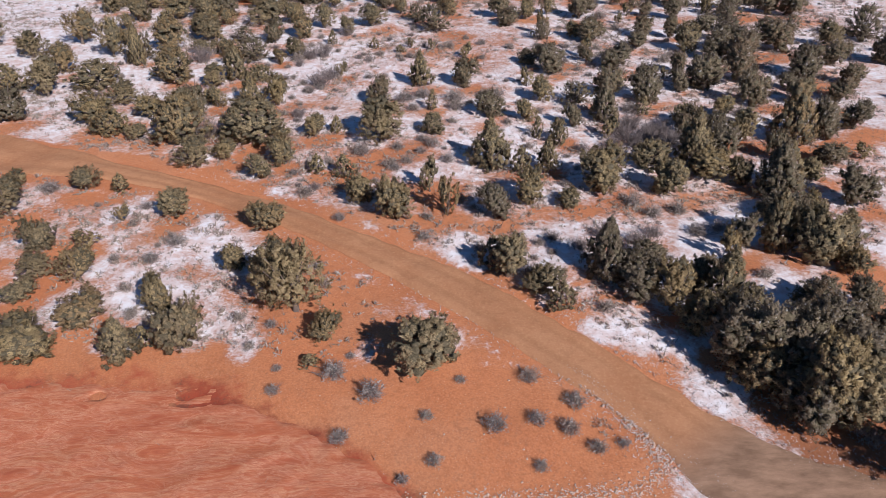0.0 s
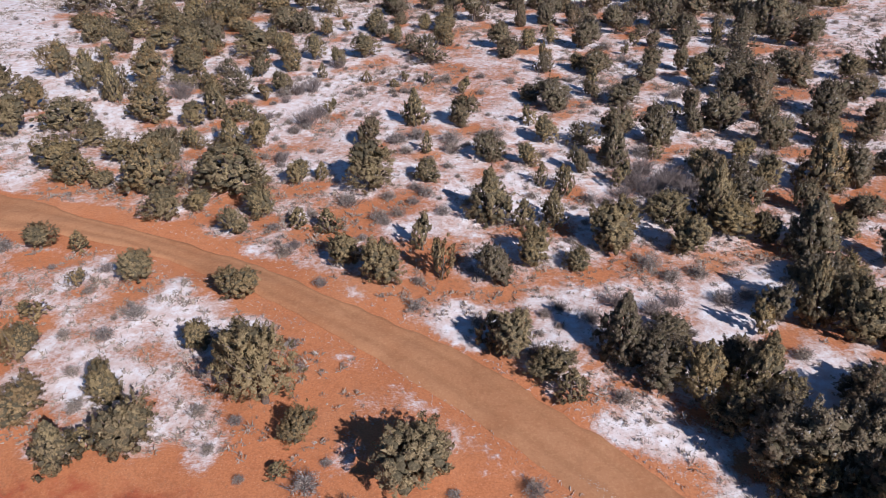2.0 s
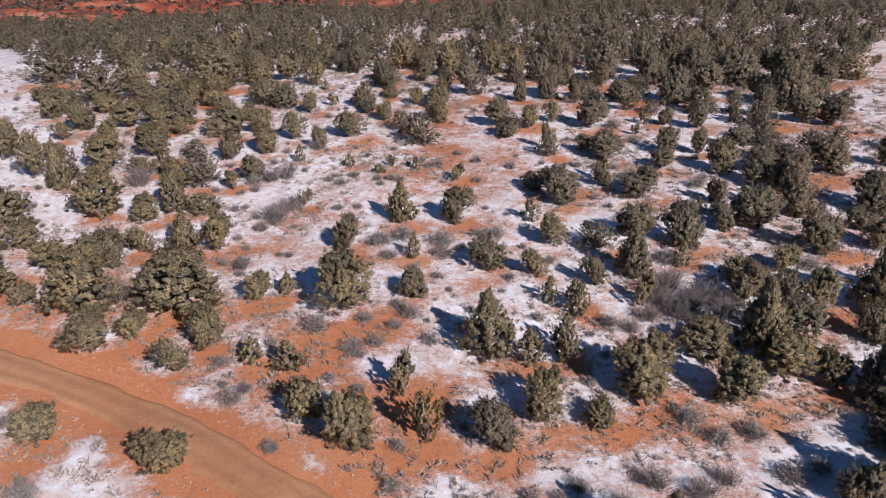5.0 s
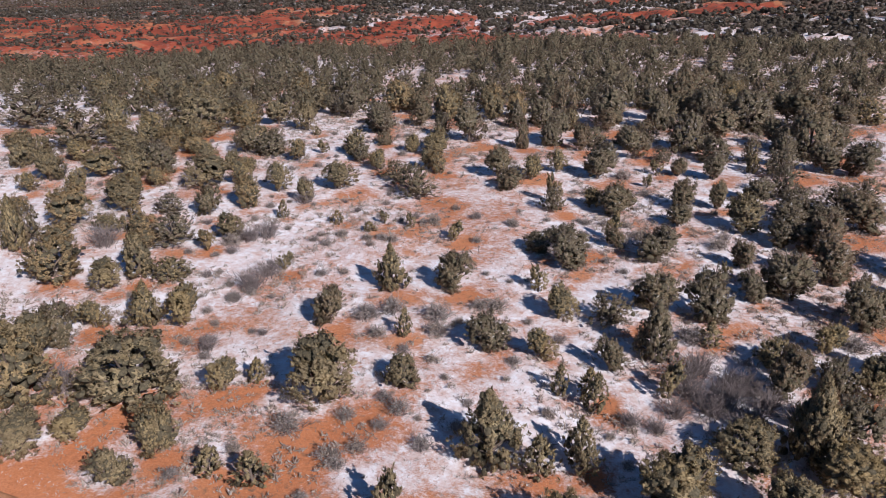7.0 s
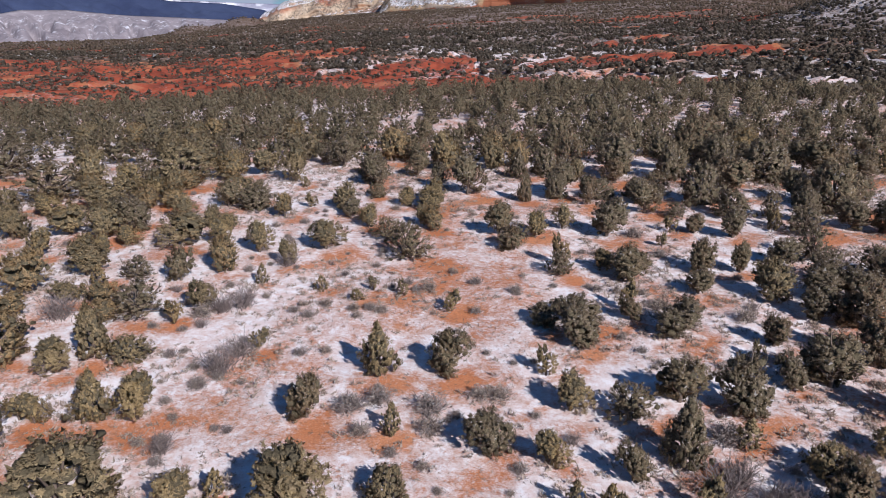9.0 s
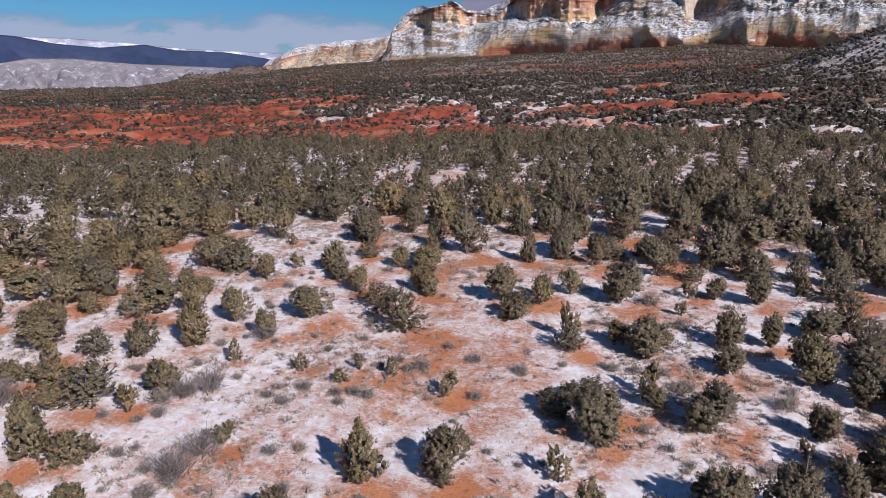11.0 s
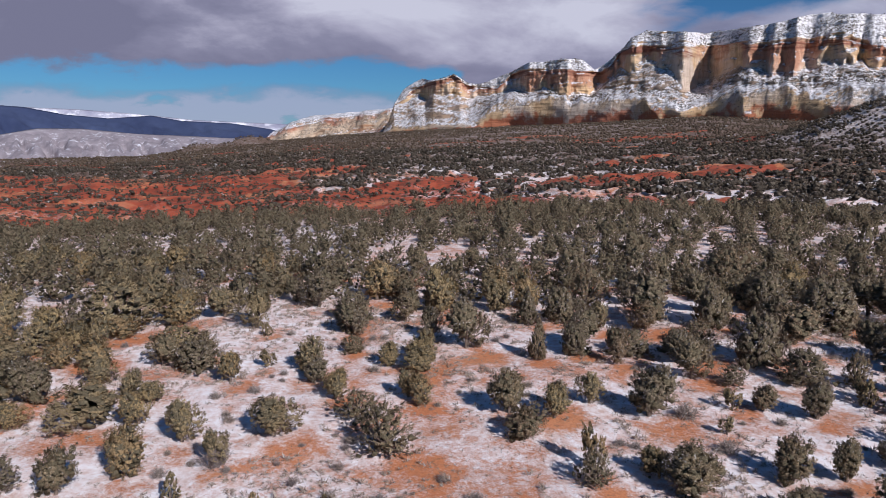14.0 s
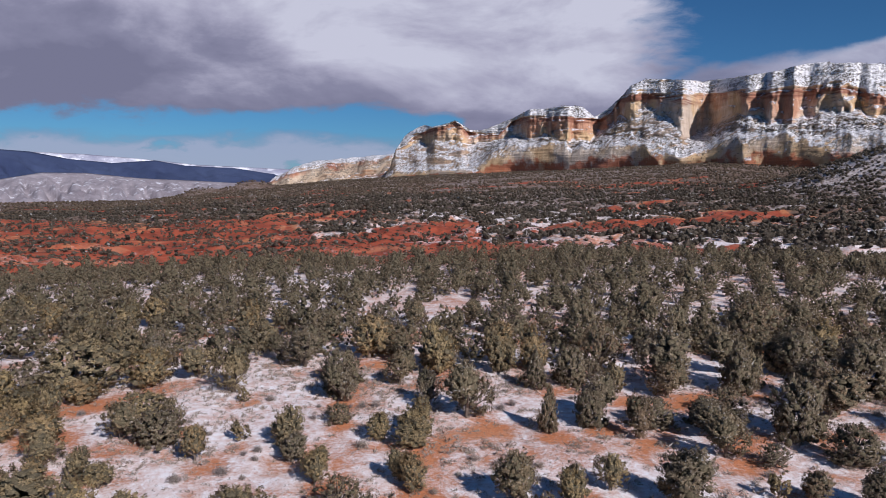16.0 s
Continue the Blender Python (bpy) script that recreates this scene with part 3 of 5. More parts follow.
TREES += [(-27.4, 56.4, 2.5, 2.3), (34.1, 56.4, 2.7, 2.7), (-8.8, 56.4, 1.3, 1.5), (21.4, 56.9, 2.2, 1.8), (10.9, 57.5, 1.8, 2.2), (20.3, 57.8, 1.9, 1.9),
          (-21.8, 57.9, 3.3, 3.3), (-29.4, 58.4, 3.6, 2.8), (13.7, 58.7, 2.7, 4.0), (7.1, 58.7, 2.0, 2.0), (-37.1, 59.1, 3.4, 2.8), (4.0, 59.6, 2.5, 2.5),
          (-25.4, 60.0, 2.9, 2.0), (-21.5, 60.0, 2.3, 2.9), (17.4, 60.2, 1.6, 1.6), (-0.9, 61.0, 1.2, 2.0), (3.7, 61.0, 1.3, 1.3), (27.5, 61.9, 3.0, 3.8),
          (-20.1, 62.2, 1.8, 2.0), (-21.1, 62.5, 1.7, 1.7), (11.9, 62.6, 2.6, 2.1), (-17.2, 62.6, 2.1, 3.0), (-14.8, 62.6, 2.7, 2.9), (-5.6, 62.7, 2.4, 2.8)]
TREES += [(-28.9, 63.0, 3.1, 2.2), (18.3, 63.1, 3.1, 3.5), (8.9, 63.4, 2.6, 2.4), (15.1, 64.0, 3.1, 3.1), (22.0, 65.6, 2.0, 2.3), (24.5, 65.7, 3.8, 3.8),
          (8.0, 66.9, 1.5, 2.0), (-2.0, 67.3, 2.5, 3.4), (-21.6, 67.4, 2.7, 2.3), (2.2, 67.5, 2.8, 2.8), (-32.9, 67.6, 3.9, 2.6), (35.0, 68.8, 3.4, 3.7),
          (-17.7, 68.8, 2.1, 1.7), (21.6, 68.9, 1.0, 1.4), (-26.2, 69.2, 3.8, 3.2), (-20.1, 69.5, 2.8, 3.7), (-10.0, 70.4, 1.5, 1.5), (10.5, 70.6, 3.0, 3.0),
          (23.4, 70.7, 2.0, 2.5), (-38.1, 71.7, 3.6, 3.0), (17.6, 72.1, 3.8, 2.8), (30.3, 73.0, 3.6, 3.6), (8.9, 73.5, 2.5, 1.6), (-16.6, 73.7, 1.4, 1.7)]
TREES += [(-31.3, 73.7, 2.1, 4.5), (11.0, 73.8, 3.2, 2.1), (-21.6, 74.0, 2.8, 1.8), (-27.9, 74.3, 2.9, 2.1), (15.0, 74.4, 1.8, 1.8), (28.2, 74.5, 3.3, 2.8),
          (-16.9, 74.6, 1.3, 1.5), (-19.7, 75.3, 3.9, 2.5), (-31.2, 75.3, 2.5, 3.1), (2.5, 75.7, 1.4, 1.8), (15.1, 75.7, 1.5, 2.6), (-34.7, 76.1, 3.4, 4.4),
          (-25.6, 76.8, 2.2, 1.7), (32.5, 76.9, 4.1, 2.9), (-24.5, 77.5, 1.4, 1.4), (-4.5, 77.6, 1.4, 0.9), (30.1, 77.7, 4.0, 2.9), (26.3, 77.8, 3.7, 3.2),
          (36.1, 77.8, 4.2, 3.7), (-1.2, 78.4, 1.1, 1.4), (21.2, 78.9, 2.7, 2.2), (-29.6, 79.1, 4.0, 3.4), (-3.4, 79.3, 0.9, 1.2), (-7.4, 79.6, 1.3, 1.3)]
TREES += [(-24.5, 80.0, 1.5, 1.9), (-12.2, 80.6, 1.2, 1.7), (31.9, 80.9, 3.5, 3.0), (-18.6, 81.0, 2.4, 2.9), (-40.3, 81.4, 4.0, 4.0), (16.5, 81.8, 4.2, 2.8),
          (-26.5, 82.2, 4.0, 2.9), (11.3, 82.4, 2.0, 2.4), (36.9, 82.7, 3.2, 2.6), (22.8, 82.9, 2.9, 2.9), (26.1, 83.2, 2.2, 2.8), (-15.9, 83.6, 2.9, 2.9),
          (15.4, 83.7, 2.4, 1.9), (11.6, 84.4, 1.7, 3.0), (-10.9, 84.7, 2.1, 2.3), (-26.6, 84.7, 2.3, 2.8), (30.1, 84.9, 3.1, 2.6), (33.3, 86.1, 2.7, 3.3),
          (-0.9, 86.5, 3.9, 3.3), (-32.4, 86.6, 2.2, 2.8), (-37.6, 87.5, 2.4, 2.1), (-14.0, 87.5, 2.8, 3.1), (8.1, 88.3, 3.2, 2.3), (-8.4, 88.5, 4.3, 2.8)]
TREES += [(21.4, 88.9, 1.1, 1.4), (-22.0, 89.5, 4.8, 3.1), (-17.8, 90.1, 2.5, 2.5), (-37.2, 90.8, 3.1, 3.5), (-29.0, 91.0, 3.6, 3.3), (-3.2, 91.1, 2.8, 2.2),
          (10.4, 91.5, 2.2, 2.5), (28.7, 91.6, 3.0, 3.0), (7.3, 92.1, 3.4, 3.4), (17.1, 92.1, 4.0, 4.0), (35.8, 92.4, 3.7, 3.1), (-32.8, 92.6, 4.4, 2.8),
          (43.8, 92.7, 4.6, 3.9), (23.3, 92.9, 1.7, 1.7), (10.8, 93.2, 2.0, 2.3), (-27.0, 93.6, 3.7, 3.7), (33.5, 93.8, 1.6, 2.1), (0.9, 93.9, 2.3, 2.3),
          (41.2, 94.2, 3.9, 3.2), (-5.2, 94.3, 1.9, 2.1), (-20.3, 94.7, 2.0, 2.2), (0.1, 95.0, 2.4, 2.2), (33.7, 95.1, 1.3, 1.9), (-27.7, 95.3, 2.6, 2.6)]
TREES += [(-30.9, 95.3, 3.2, 2.6), (-42.3, 95.6, 3.4, 3.4), (-5.3, 95.7, 2.4, 2.0), (37.7, 96.3, 3.3, 3.9), (-23.7, 96.7, 3.1, 2.5), (34.6, 97.4, 2.5, 3.0),
          (-13.9, 97.8, 2.2, 2.7), (-7.3, 97.8, 2.2, 2.2), (31.0, 98.2, 3.2, 2.9), (22.5, 99.0, 3.6, 3.6), (-33.3, 99.9, 4.7, 3.3), (-8.1, 100.1, 3.1, 3.1),
          (0.8, 100.2, 3.3, 2.1), (-28.5, 100.4, 3.0, 2.5), (-17.4, 100.4, 3.2, 2.5), (42.6, 100.6, 5.6, 5.5), (-26.0, 101.1, 4.0, 2.6), (-11.9, 101.2, 1.6, 1.6),
          (-20.4, 101.3, 3.3, 2.9), (-1.8, 101.6, 2.1, 2.1), (17.4, 102.6, 2.6, 3.3), (1.1, 102.7, 3.2, 2.9), (23.2, 102.9, 4.0, 2.9), (29.6, 103.0, 4.1, 4.8)]
TREES += [(-46.9, 103.0, 3.7, 2.4), (-26.9, 103.1, 3.1, 3.7), (-17.4, 103.3, 2.0, 2.5), (-29.1, 103.4, 3.5, 2.9), (-40.2, 103.4, 7.2, 4.7), (10.8, 103.7, 2.0, 3.7),
          (25.2, 104.1, 2.5, 2.0), (40.1, 104.1, 3.6, 3.6), (-35.9, 104.4, 3.7, 3.0), (-32.8, 104.4, 3.6, 2.6), (-20.2, 104.6, 4.0, 2.6), (-5.2, 105.0, 1.9, 1.6),
          (14.3, 105.1, 2.4, 3.0), (23.3, 105.4, 3.0, 2.5), (19.2, 105.6, 3.5, 2.4), (15.1, 106.7, 3.4, 3.8), (4.8, 106.8, 4.7, 4.7), (34.3, 107.4, 5.5, 4.3),
          (-33.7, 107.5, 4.0, 3.6), (-27.3, 108.8, 3.3, 2.2), (-38.3, 108.8, 4.5, 5.3), (1.6, 109.5, 3.1, 3.1), (-13.9, 109.9, 1.3, 1.3), (-32.7, 110.1, 4.4, 3.4)]
TREES += [(-5.8, 110.7, 3.2, 3.5), (35.4, 111.7, 3.9, 3.9), (-28.9, 112.2, 6.8, 5.2), (-15.5, 112.4, 3.6, 4.4), (-6.4, 112.5, 2.7, 2.7), (17.9, 112.6, 2.4, 3.1),
          (22.7, 112.7, 3.9, 3.3), (29.4, 113.6, 3.5, 5.3), (-23.6, 113.7, 4.5, 3.7), (43.5, 113.9, 2.5, 3.9), (41.0, 114.5, 5.6, 5.5), (48.7, 114.7, 6.6, 4.9),
          (53.9, 114.7, 4.2, 3.3), (11.2, 114.7, 2.8, 3.7), (-51.6, 115.2, 7.6, 4.9), (30.5, 115.3, 3.3, 4.0), (-1.1, 115.5, 3.3, 3.3), (-6.6, 115.7, 3.7, 3.3),
          (14.7, 116.1, 3.4, 3.8), (-23.5, 116.1, 3.9, 4.2), (23.2, 116.2, 6.9, 5.5), (-20.1, 117.2, 3.9, 3.5), (58.8, 118.3, 4.4, 3.5), (42.5, 119.1, 4.3, 4.3)]
TREES += [(2.2, 119.2, 4.6, 5.4), (48.5, 119.3, 4.5, 4.5), (8.3, 119.4, 3.9, 4.7), (37.4, 119.7, 4.9, 4.9), (30.9, 119.8, 4.8, 4.8), (-10.9, 121.0, 4.7, 4.3),
          (11.9, 121.1, 3.9, 4.7), (-29.0, 121.1, 3.9, 3.9), (18.5, 121.2, 4.8, 5.5), (2.2, 122.0, 3.6, 3.6), (37.9, 122.3, 4.0, 4.0), (-13.9, 123.0, 2.8, 2.8),
          (8.7, 123.8, 4.3, 4.3), (23.5, 123.8, 3.8, 3.8), (-4.9, 125.1, 5.7, 4.9), (-35.2, 125.5, 3.8, 3.8), (-27.6, 125.7, 2.9, 2.9), (-31.2, 126.0, 4.5, 3.7),
          (-2.2, 126.7, 4.1, 3.3), (-16.4, 126.8, 4.2, 3.8), (44.3, 127.2, 5.1, 4.3), (32.3, 129.6, 4.2, 3.5), (-38.1, 131.6, 4.5, 3.7), (18.9, 132.3, 4.9, 4.9)]
TREES += [(29.2, 132.3, 4.3, 5.0), (38.3, 132.8, 5.9, 5.5), (-34.7, 133.2, 4.5, 4.5), (50.9, 133.4, 4.7, 3.9), (-50.7, 134.6, 4.9, 4.1), (-43.9, 134.9, 4.8, 3.9),
          (-20.1, 135.5, 4.4, 4.4), (-4.6, 136.1, 5.0, 4.3), (11.1, 137.0, 5.1, 4.3), (-28.5, 137.2, 4.6, 4.6), (-12.3, 137.7, 4.4, 2.9), (43.4, 140.0, 4.9, 4.9),
          (48.7, 140.3, 5.0, 4.1), (-0.5, 140.4, 3.7, 3.7), (-33.5, 140.8, 4.8, 4.0), (-17.9, 141.8, 3.9, 3.1), (6.3, 142.4, 3.8, 3.8), (-53.2, 145.4, 4.5, 3.6),
          (-26.7, 145.8, 4.1, 4.1)]
TREES += [(21.3, 20.6, 3.6, 4.2), (22.8, 23.4, 3.8, 4.6), (24.6, 26.6, 3.6, 4.4), (23.5, 18.0, 3.4, 4.0), (26.0, 22.0, 3.6, 4.2), (16.8, 24.4, 3.2, 3.3), (18.9, 24.7, 3.6, 4.0), (14.9, 26.7, 2.8, 2.9), (13.4, 30.6, 2.6, 2.8)]   # a clump beside the road


def build_ground():
    xs, ys = stretched(-50, 52, 0.55, -4200, 4200, 1.03), stretched(14, 132, 0.55, -900, 4900, 1.022)
    gx, gy = np.meshgrid(xs, ys)
    x, y = gx.ravel(), gy.ravel()
    z = height(x, y)
    road = from_road(x, y)
    z -= 0.10 * (1 - smooth(road, 1.3, 2.3))
    r, a = bearing(x, y)
    red = redness(x, y)
    patch = fbm(x / 16, y / 16, 51, 3) - 0.5
    red = np.maximum(red, 0.52 * (1 - smooth(y + 0.75 * np.maximum(x + 11, 0) + 5 * patch, 27, 32)) * (1 - smooth(x, -2, 3)))
    snow = 0.545 + 0.40 * patch + 0.06 * smooth(x, -30, 30)
    snow -= 0.20 * (1 - smooth(np.hypot((x - 5) / 9, (y - 79) / 7), 0.5, 1.3))         # the open bare flat
    snow -= 0.75 * (1 - smooth(road + 1.5 * patch + 0.8 * smooth(x, 4, 7), 1.8, 3.0))
    fine = fbm(x / 2.6, y / 2.6, 53, 3) - 0.5
    below = (1 - smooth(y - np.interp(x, ROAD[:, 0], ROAD[:, 1]), -1.5, 0.5)) * (1 - smooth(x, 8, 11))        # south of the road
    snow += below * (-0.08 + 1.0 * fine)
    snow -= 0.50 * below * smooth(x + 6 * patch, -9, -5)
    snow -= 0.75 * (1 - smooth(y + 3 * fine, 27.5, 30)) * (1 - smooth(x, 8, 10))
    snow += 0.45 * np.exp(-(((x - 4.5) / 3.2) ** 2 + ((y - 27.2) / 1.6) ** 2)) * smooth(fine, -0.1, 0.1)
    snow += 0.30 * fine * (1 - below) * (1 - smooth(y, 60, 110))
    snow += 0.14 * (1 - smooth(x, -16, -6)) * smooth(y, 58, 68) * (1 - smooth(r, 150, 180))
    verge = (1 - smooth(np.abs(road - 2.9), 0.9, 2.0)) * smooth(x, 6, 8) * smooth(y + 0.95 * x, 33, 37)
    snow += (-0.02 + 1.2 * fine) * verge
    snow += 0.5 * smooth(fbm(x / 55, y / 7, 59, 4), 0.54, 0.66) * smooth(r, 200, 240) * (1 - smooth(r, 420, 620)) * smooth(a, -0.3, 0.0)
    north = smooth(road, 2, 3) * (1 - smooth(road, 8, 13)) * (1 - below) * smooth(x, -14, -6) * (1 - smooth(x, 14, 18)) * (1 - verge)
    snow += (-0.24 + 0.9 * fine) * north
    ridge = np.exp(-(((road - 2.2) / 0.45) ** 2)) * smooth(fbm(x / 2.2, y / 2.2, 57, 2), 0.5, 0.62) * smooth(y + 0.5 * x, 24, 30)
    snow += 0.5 * ridge
    rim = fbm(x / 16, y / 9, 63, 4)
    snow += 0.6 * smooth(rim, 0.5, 0.6) * np.exp(-(((red - 0.45) / 0.3) ** 2)) * smooth(r, 200, 240) * (1 - smooth(r, 600, 800)) * smooth(a, -0.26, -0.12)
    snow -= 0.52 * red + 0.36 * smooth(r, 180, 420) + 0.10 * smooth(a, 0.2, 0.4) * smooth(r, 230, 420)
    snow += 0.55 * np.exp(-(((x - 405) / 110) ** 2 + ((y - 640) / 130) ** 2))
    sx, sy = math.sin(SUN_AZ), math.cos(SUN_AZ)
    for tx, ty, w, h in TREES:
        near = np.flatnonzero((np.abs(x - tx) < 9) & (np.abs(y - ty) < 9))
        dx, dy = x[near] - tx - sx * 0.62 * w, y[near] - ty - sy * 0.62 * w
        ahead, across = dx * sx + dy * sy, dx * sy - dy * sx
        snow[near] -= (0.50 if ty < 60 else 0.40) * np.exp(-(((ahead / (0.42 * w + 0.2)) ** 2 + (across / (0.62 * w + 0.2)) ** 2) ** 1.2))
        dx, dy = x[near] - tx + sx * 0.9 * h, y[near] - ty + sy * 0.9 * h
        snow[near] += 0.35 * smooth(snow[near], 0.0, 0.5) * np.exp(-(dx**2 + dy**2) / (0.5 * h + 0.4) ** 2)
    # darker soil beside the road end, damp and with tree shade painted in
    damp_and_shade = smooth(x, 12, 15) * (1 - smooth(y, 21, 26)) * smooth(from_road(x, y), 1, 3)
    scrub = np.clip(0.25 + 0.75 * smooth(y + 4 * patch, 30, 48), 0, 1) * smooth(road, 3, 6)
    wood = smooth(r, 150, 260) * (1 - 0.8 * red * (1 - 0.5 * smooth(-a, 0.18, 0.45))) * (0.72 + 0.28 * smooth(r, 300, 800)) * (1 - smooth(r, 2500, 3200))
    me = mesh_of("ground", np.stack([x, y, z], 1), sheet(len(ys), len(xs)), MAT_GROUND, True)
    for key, values in (("snow", snow), ("red", red), ("scrub", scrub), ("wood", wood), ("damp_and_shade", damp_and_shade)):
        give(me, key, values)
    return tagged(new("ground", me), "orange desert soil under thin patchy snow, sloping to red flats", "ground", kind="structure")


def build_road():
    line = along(ROAD, 0.5)
    d = np.gradient(line, axis=0)
    d /= np.hypot(*d.T)[:, None]
    side = np.stack([d[:, 1], -d[:, 0]], 1)
    s = np.arange(len(line)) * 0.5
    half = np.interp(line[:, 0], *np.array(ROAD_HALF).T)
    cols = np.linspace(-1, 1, 15)
    verts, track = [], []
    for c in cols:
        ragged = 1 + (fbm(s / 1.1, s * 0 + c * 3, 61, 3) - 0.5) * 0.35 * abs(c)
        p = line + side * (half * c * ragged)[:, None]
        z = height(p[:, 0], p[:, 1]) * 1.0
        crown = 0.05 * (1 - abs(c)) - 0.10 * (abs(c) > 0.95) + 0.03 - 0.035 * math.exp(-((abs(c) - 0.45) / 0.16) ** 2)
        verts.append(np.c_[p, z + crown])
        track.append(np.full(len(s), math.exp(-((abs(c) - 0.45) / 0.2) ** 2)))
    me = mesh_of("dirt_road", np.concatenate(verts), sheet(len(cols), len(s))[:, ::-1], MAT_ROAD, True)
    give(me, "track", np.concatenate(track))
    give(me, "mud", np.tile(smooth(line[:, 0] - 0.6 * (line[:, 1] - 24), 10.2, 13.5), len(cols)))
    return tagged(new("dirt_road", me), "graded tan dirt road with faint wheel tracks", "road", kind="structure")


def build_slab():
    xs, ys = np.arange(-30, 1.5, 0.14), np.arange(12, 30, 0.14)
    gx, gy = np.meshgrid(xs, ys)
    x, y = gx.ravel(), gy.ravel()
    edge = 28.0 - 0.75 * np.maximum(x + 11, 0) + (fbm(x / 3, y / 3, 71, 4) - 0.5) * 3.0
    rise = smooth(edge - y, -0.3, 1.2) * smooth(x, -30, -27) * smooth(y, 12, 14)
    bands = np.abs(((fbm(x / 8, y / 5, 73, 4) * 9) % 1.0) - 0.5)
    z = height(x, y) - 0.16 + rise * (0.22 + 0.07 * bands + 0.2 * (fbm(x / 4, y / 4, 75, 3) - 0.5))
    for hx, hy, hr in ((-10.5, 26.2, 0.42), (-12.3, 26.4, 0.34), (-16.5, 26.3, 0.3), (-11.6, 26.6, 0.2)):
        z -= 0.42 * np.exp(-(((x - hx) / hr) ** 2 + ((y - hy) / (hr * 0.75)) ** 2) ** 2)
    me = mesh_of("sandstone_slab", np.stack([x, y, z], 1), sheet(len(ys), len(xs)), MAT_SLAB, True)
    return tagged(new("sandstone_slab", me), "swirled red and pink sandstone bedrock with small potholes", "bedrock", kind="structure")


build_ground()
build_road()
build_slab()

# ---- plants ----
rng = np.random.default_rng(7)


def part(name, me, parent, label=""):
    ob = new(name, me)
    ob.parent = parent
    return tagged(ob, label)


def unit(v):
    return v / np.maximum(np.linalg.norm(v, axis=-1, keepdims=True), 1e-9)


def sprigs(at, out, size, blades=3, slim=0.3, spread=0.6, face=None):
    """Small sprays of foliage: each is a few slim pointed blades that fan out from one point."""
    n = len(at)
    at, out, size = np.repeat(at, blades, 0), np.repeat(out, blades, 0), np.repeat(size, blades)
    way = unit(out + rng.normal(0, spread, (n * blades, 3)))
    flat = unit(np.cross(way, rng.normal(0, 1, (n * blades, 3)) if face is None else np.repeat(face, blades, 0) + rng.normal(0, 0.3, (n * blades, 3))))
    long = size * rng.uniform(0.6, 1.3, n * blades) * np.where(rng.random(n * blades) < 0.07, 1.9, 1.0)
    root, wide = at - way * (0.2 * long)[:, None], flat * (slim * long)[:, None]
    verts = np.stack([root + wide, at + way * long[:, None], root - wide], 1).reshape(-1, 3)
    return verts, np.arange(3 * n * blades).reshape(-1, 3)


def tube(points, radii, sides=5):
    """A bent tapering limb."""
    points, rings = np.asarray(points, float), []
    for k, p in enumerate(points):
        d = unit(points[min(k + 1, len(points) - 1)] - points[max(k - 1, 0)])
        a = unit(np.cross(d, (0.31, 0.9, 0.2)))
        b = np.cross(d, a)
        t = np.arange(sides) * 2 * math.pi / sides
        rings.append(p + radii[k] * (np.cos(t)[:, None] * a + np.sin(t)[:, None] * b))
    faces = []
    for k in range(len(points) - 1):
        for j in range(sides):
            faces.append((k * sides + j, k * sides + (j + 1) % sides, (k + 1) * sides + (j + 1) % sides, (k + 1) * sides + j))
    return np.concatenate(rings), faces


def joined(pieces):
    """Several (verts, faces) as one."""
    starts = np.cumsum([0] + [len(v) for v, _ in pieces])
    verts = np.concatenate([v for v, _ in pieces])
    if all(len(f[0]) == 3 for _, f in pieces):
        return verts, np.concatenate([np.asarray(f) + k for (_, f), k in zip(pieces, starts)])
    return verts, [[int(i + k) for i in face] for (_, f), k in zip(pieces, starts) for face in f]


def knob(subdivisions=1):
    bm = bmesh.new()
    bmesh.ops.create_icosphere(bm, subdivisions=subdivisions, radius=1.0)
    v, f = np.array([p.co[:] for p in bm.verts]), [[q.index for q in face.verts] for face in bm.faces]
    bm.free()
    return v, f


KNOB = knob(1)


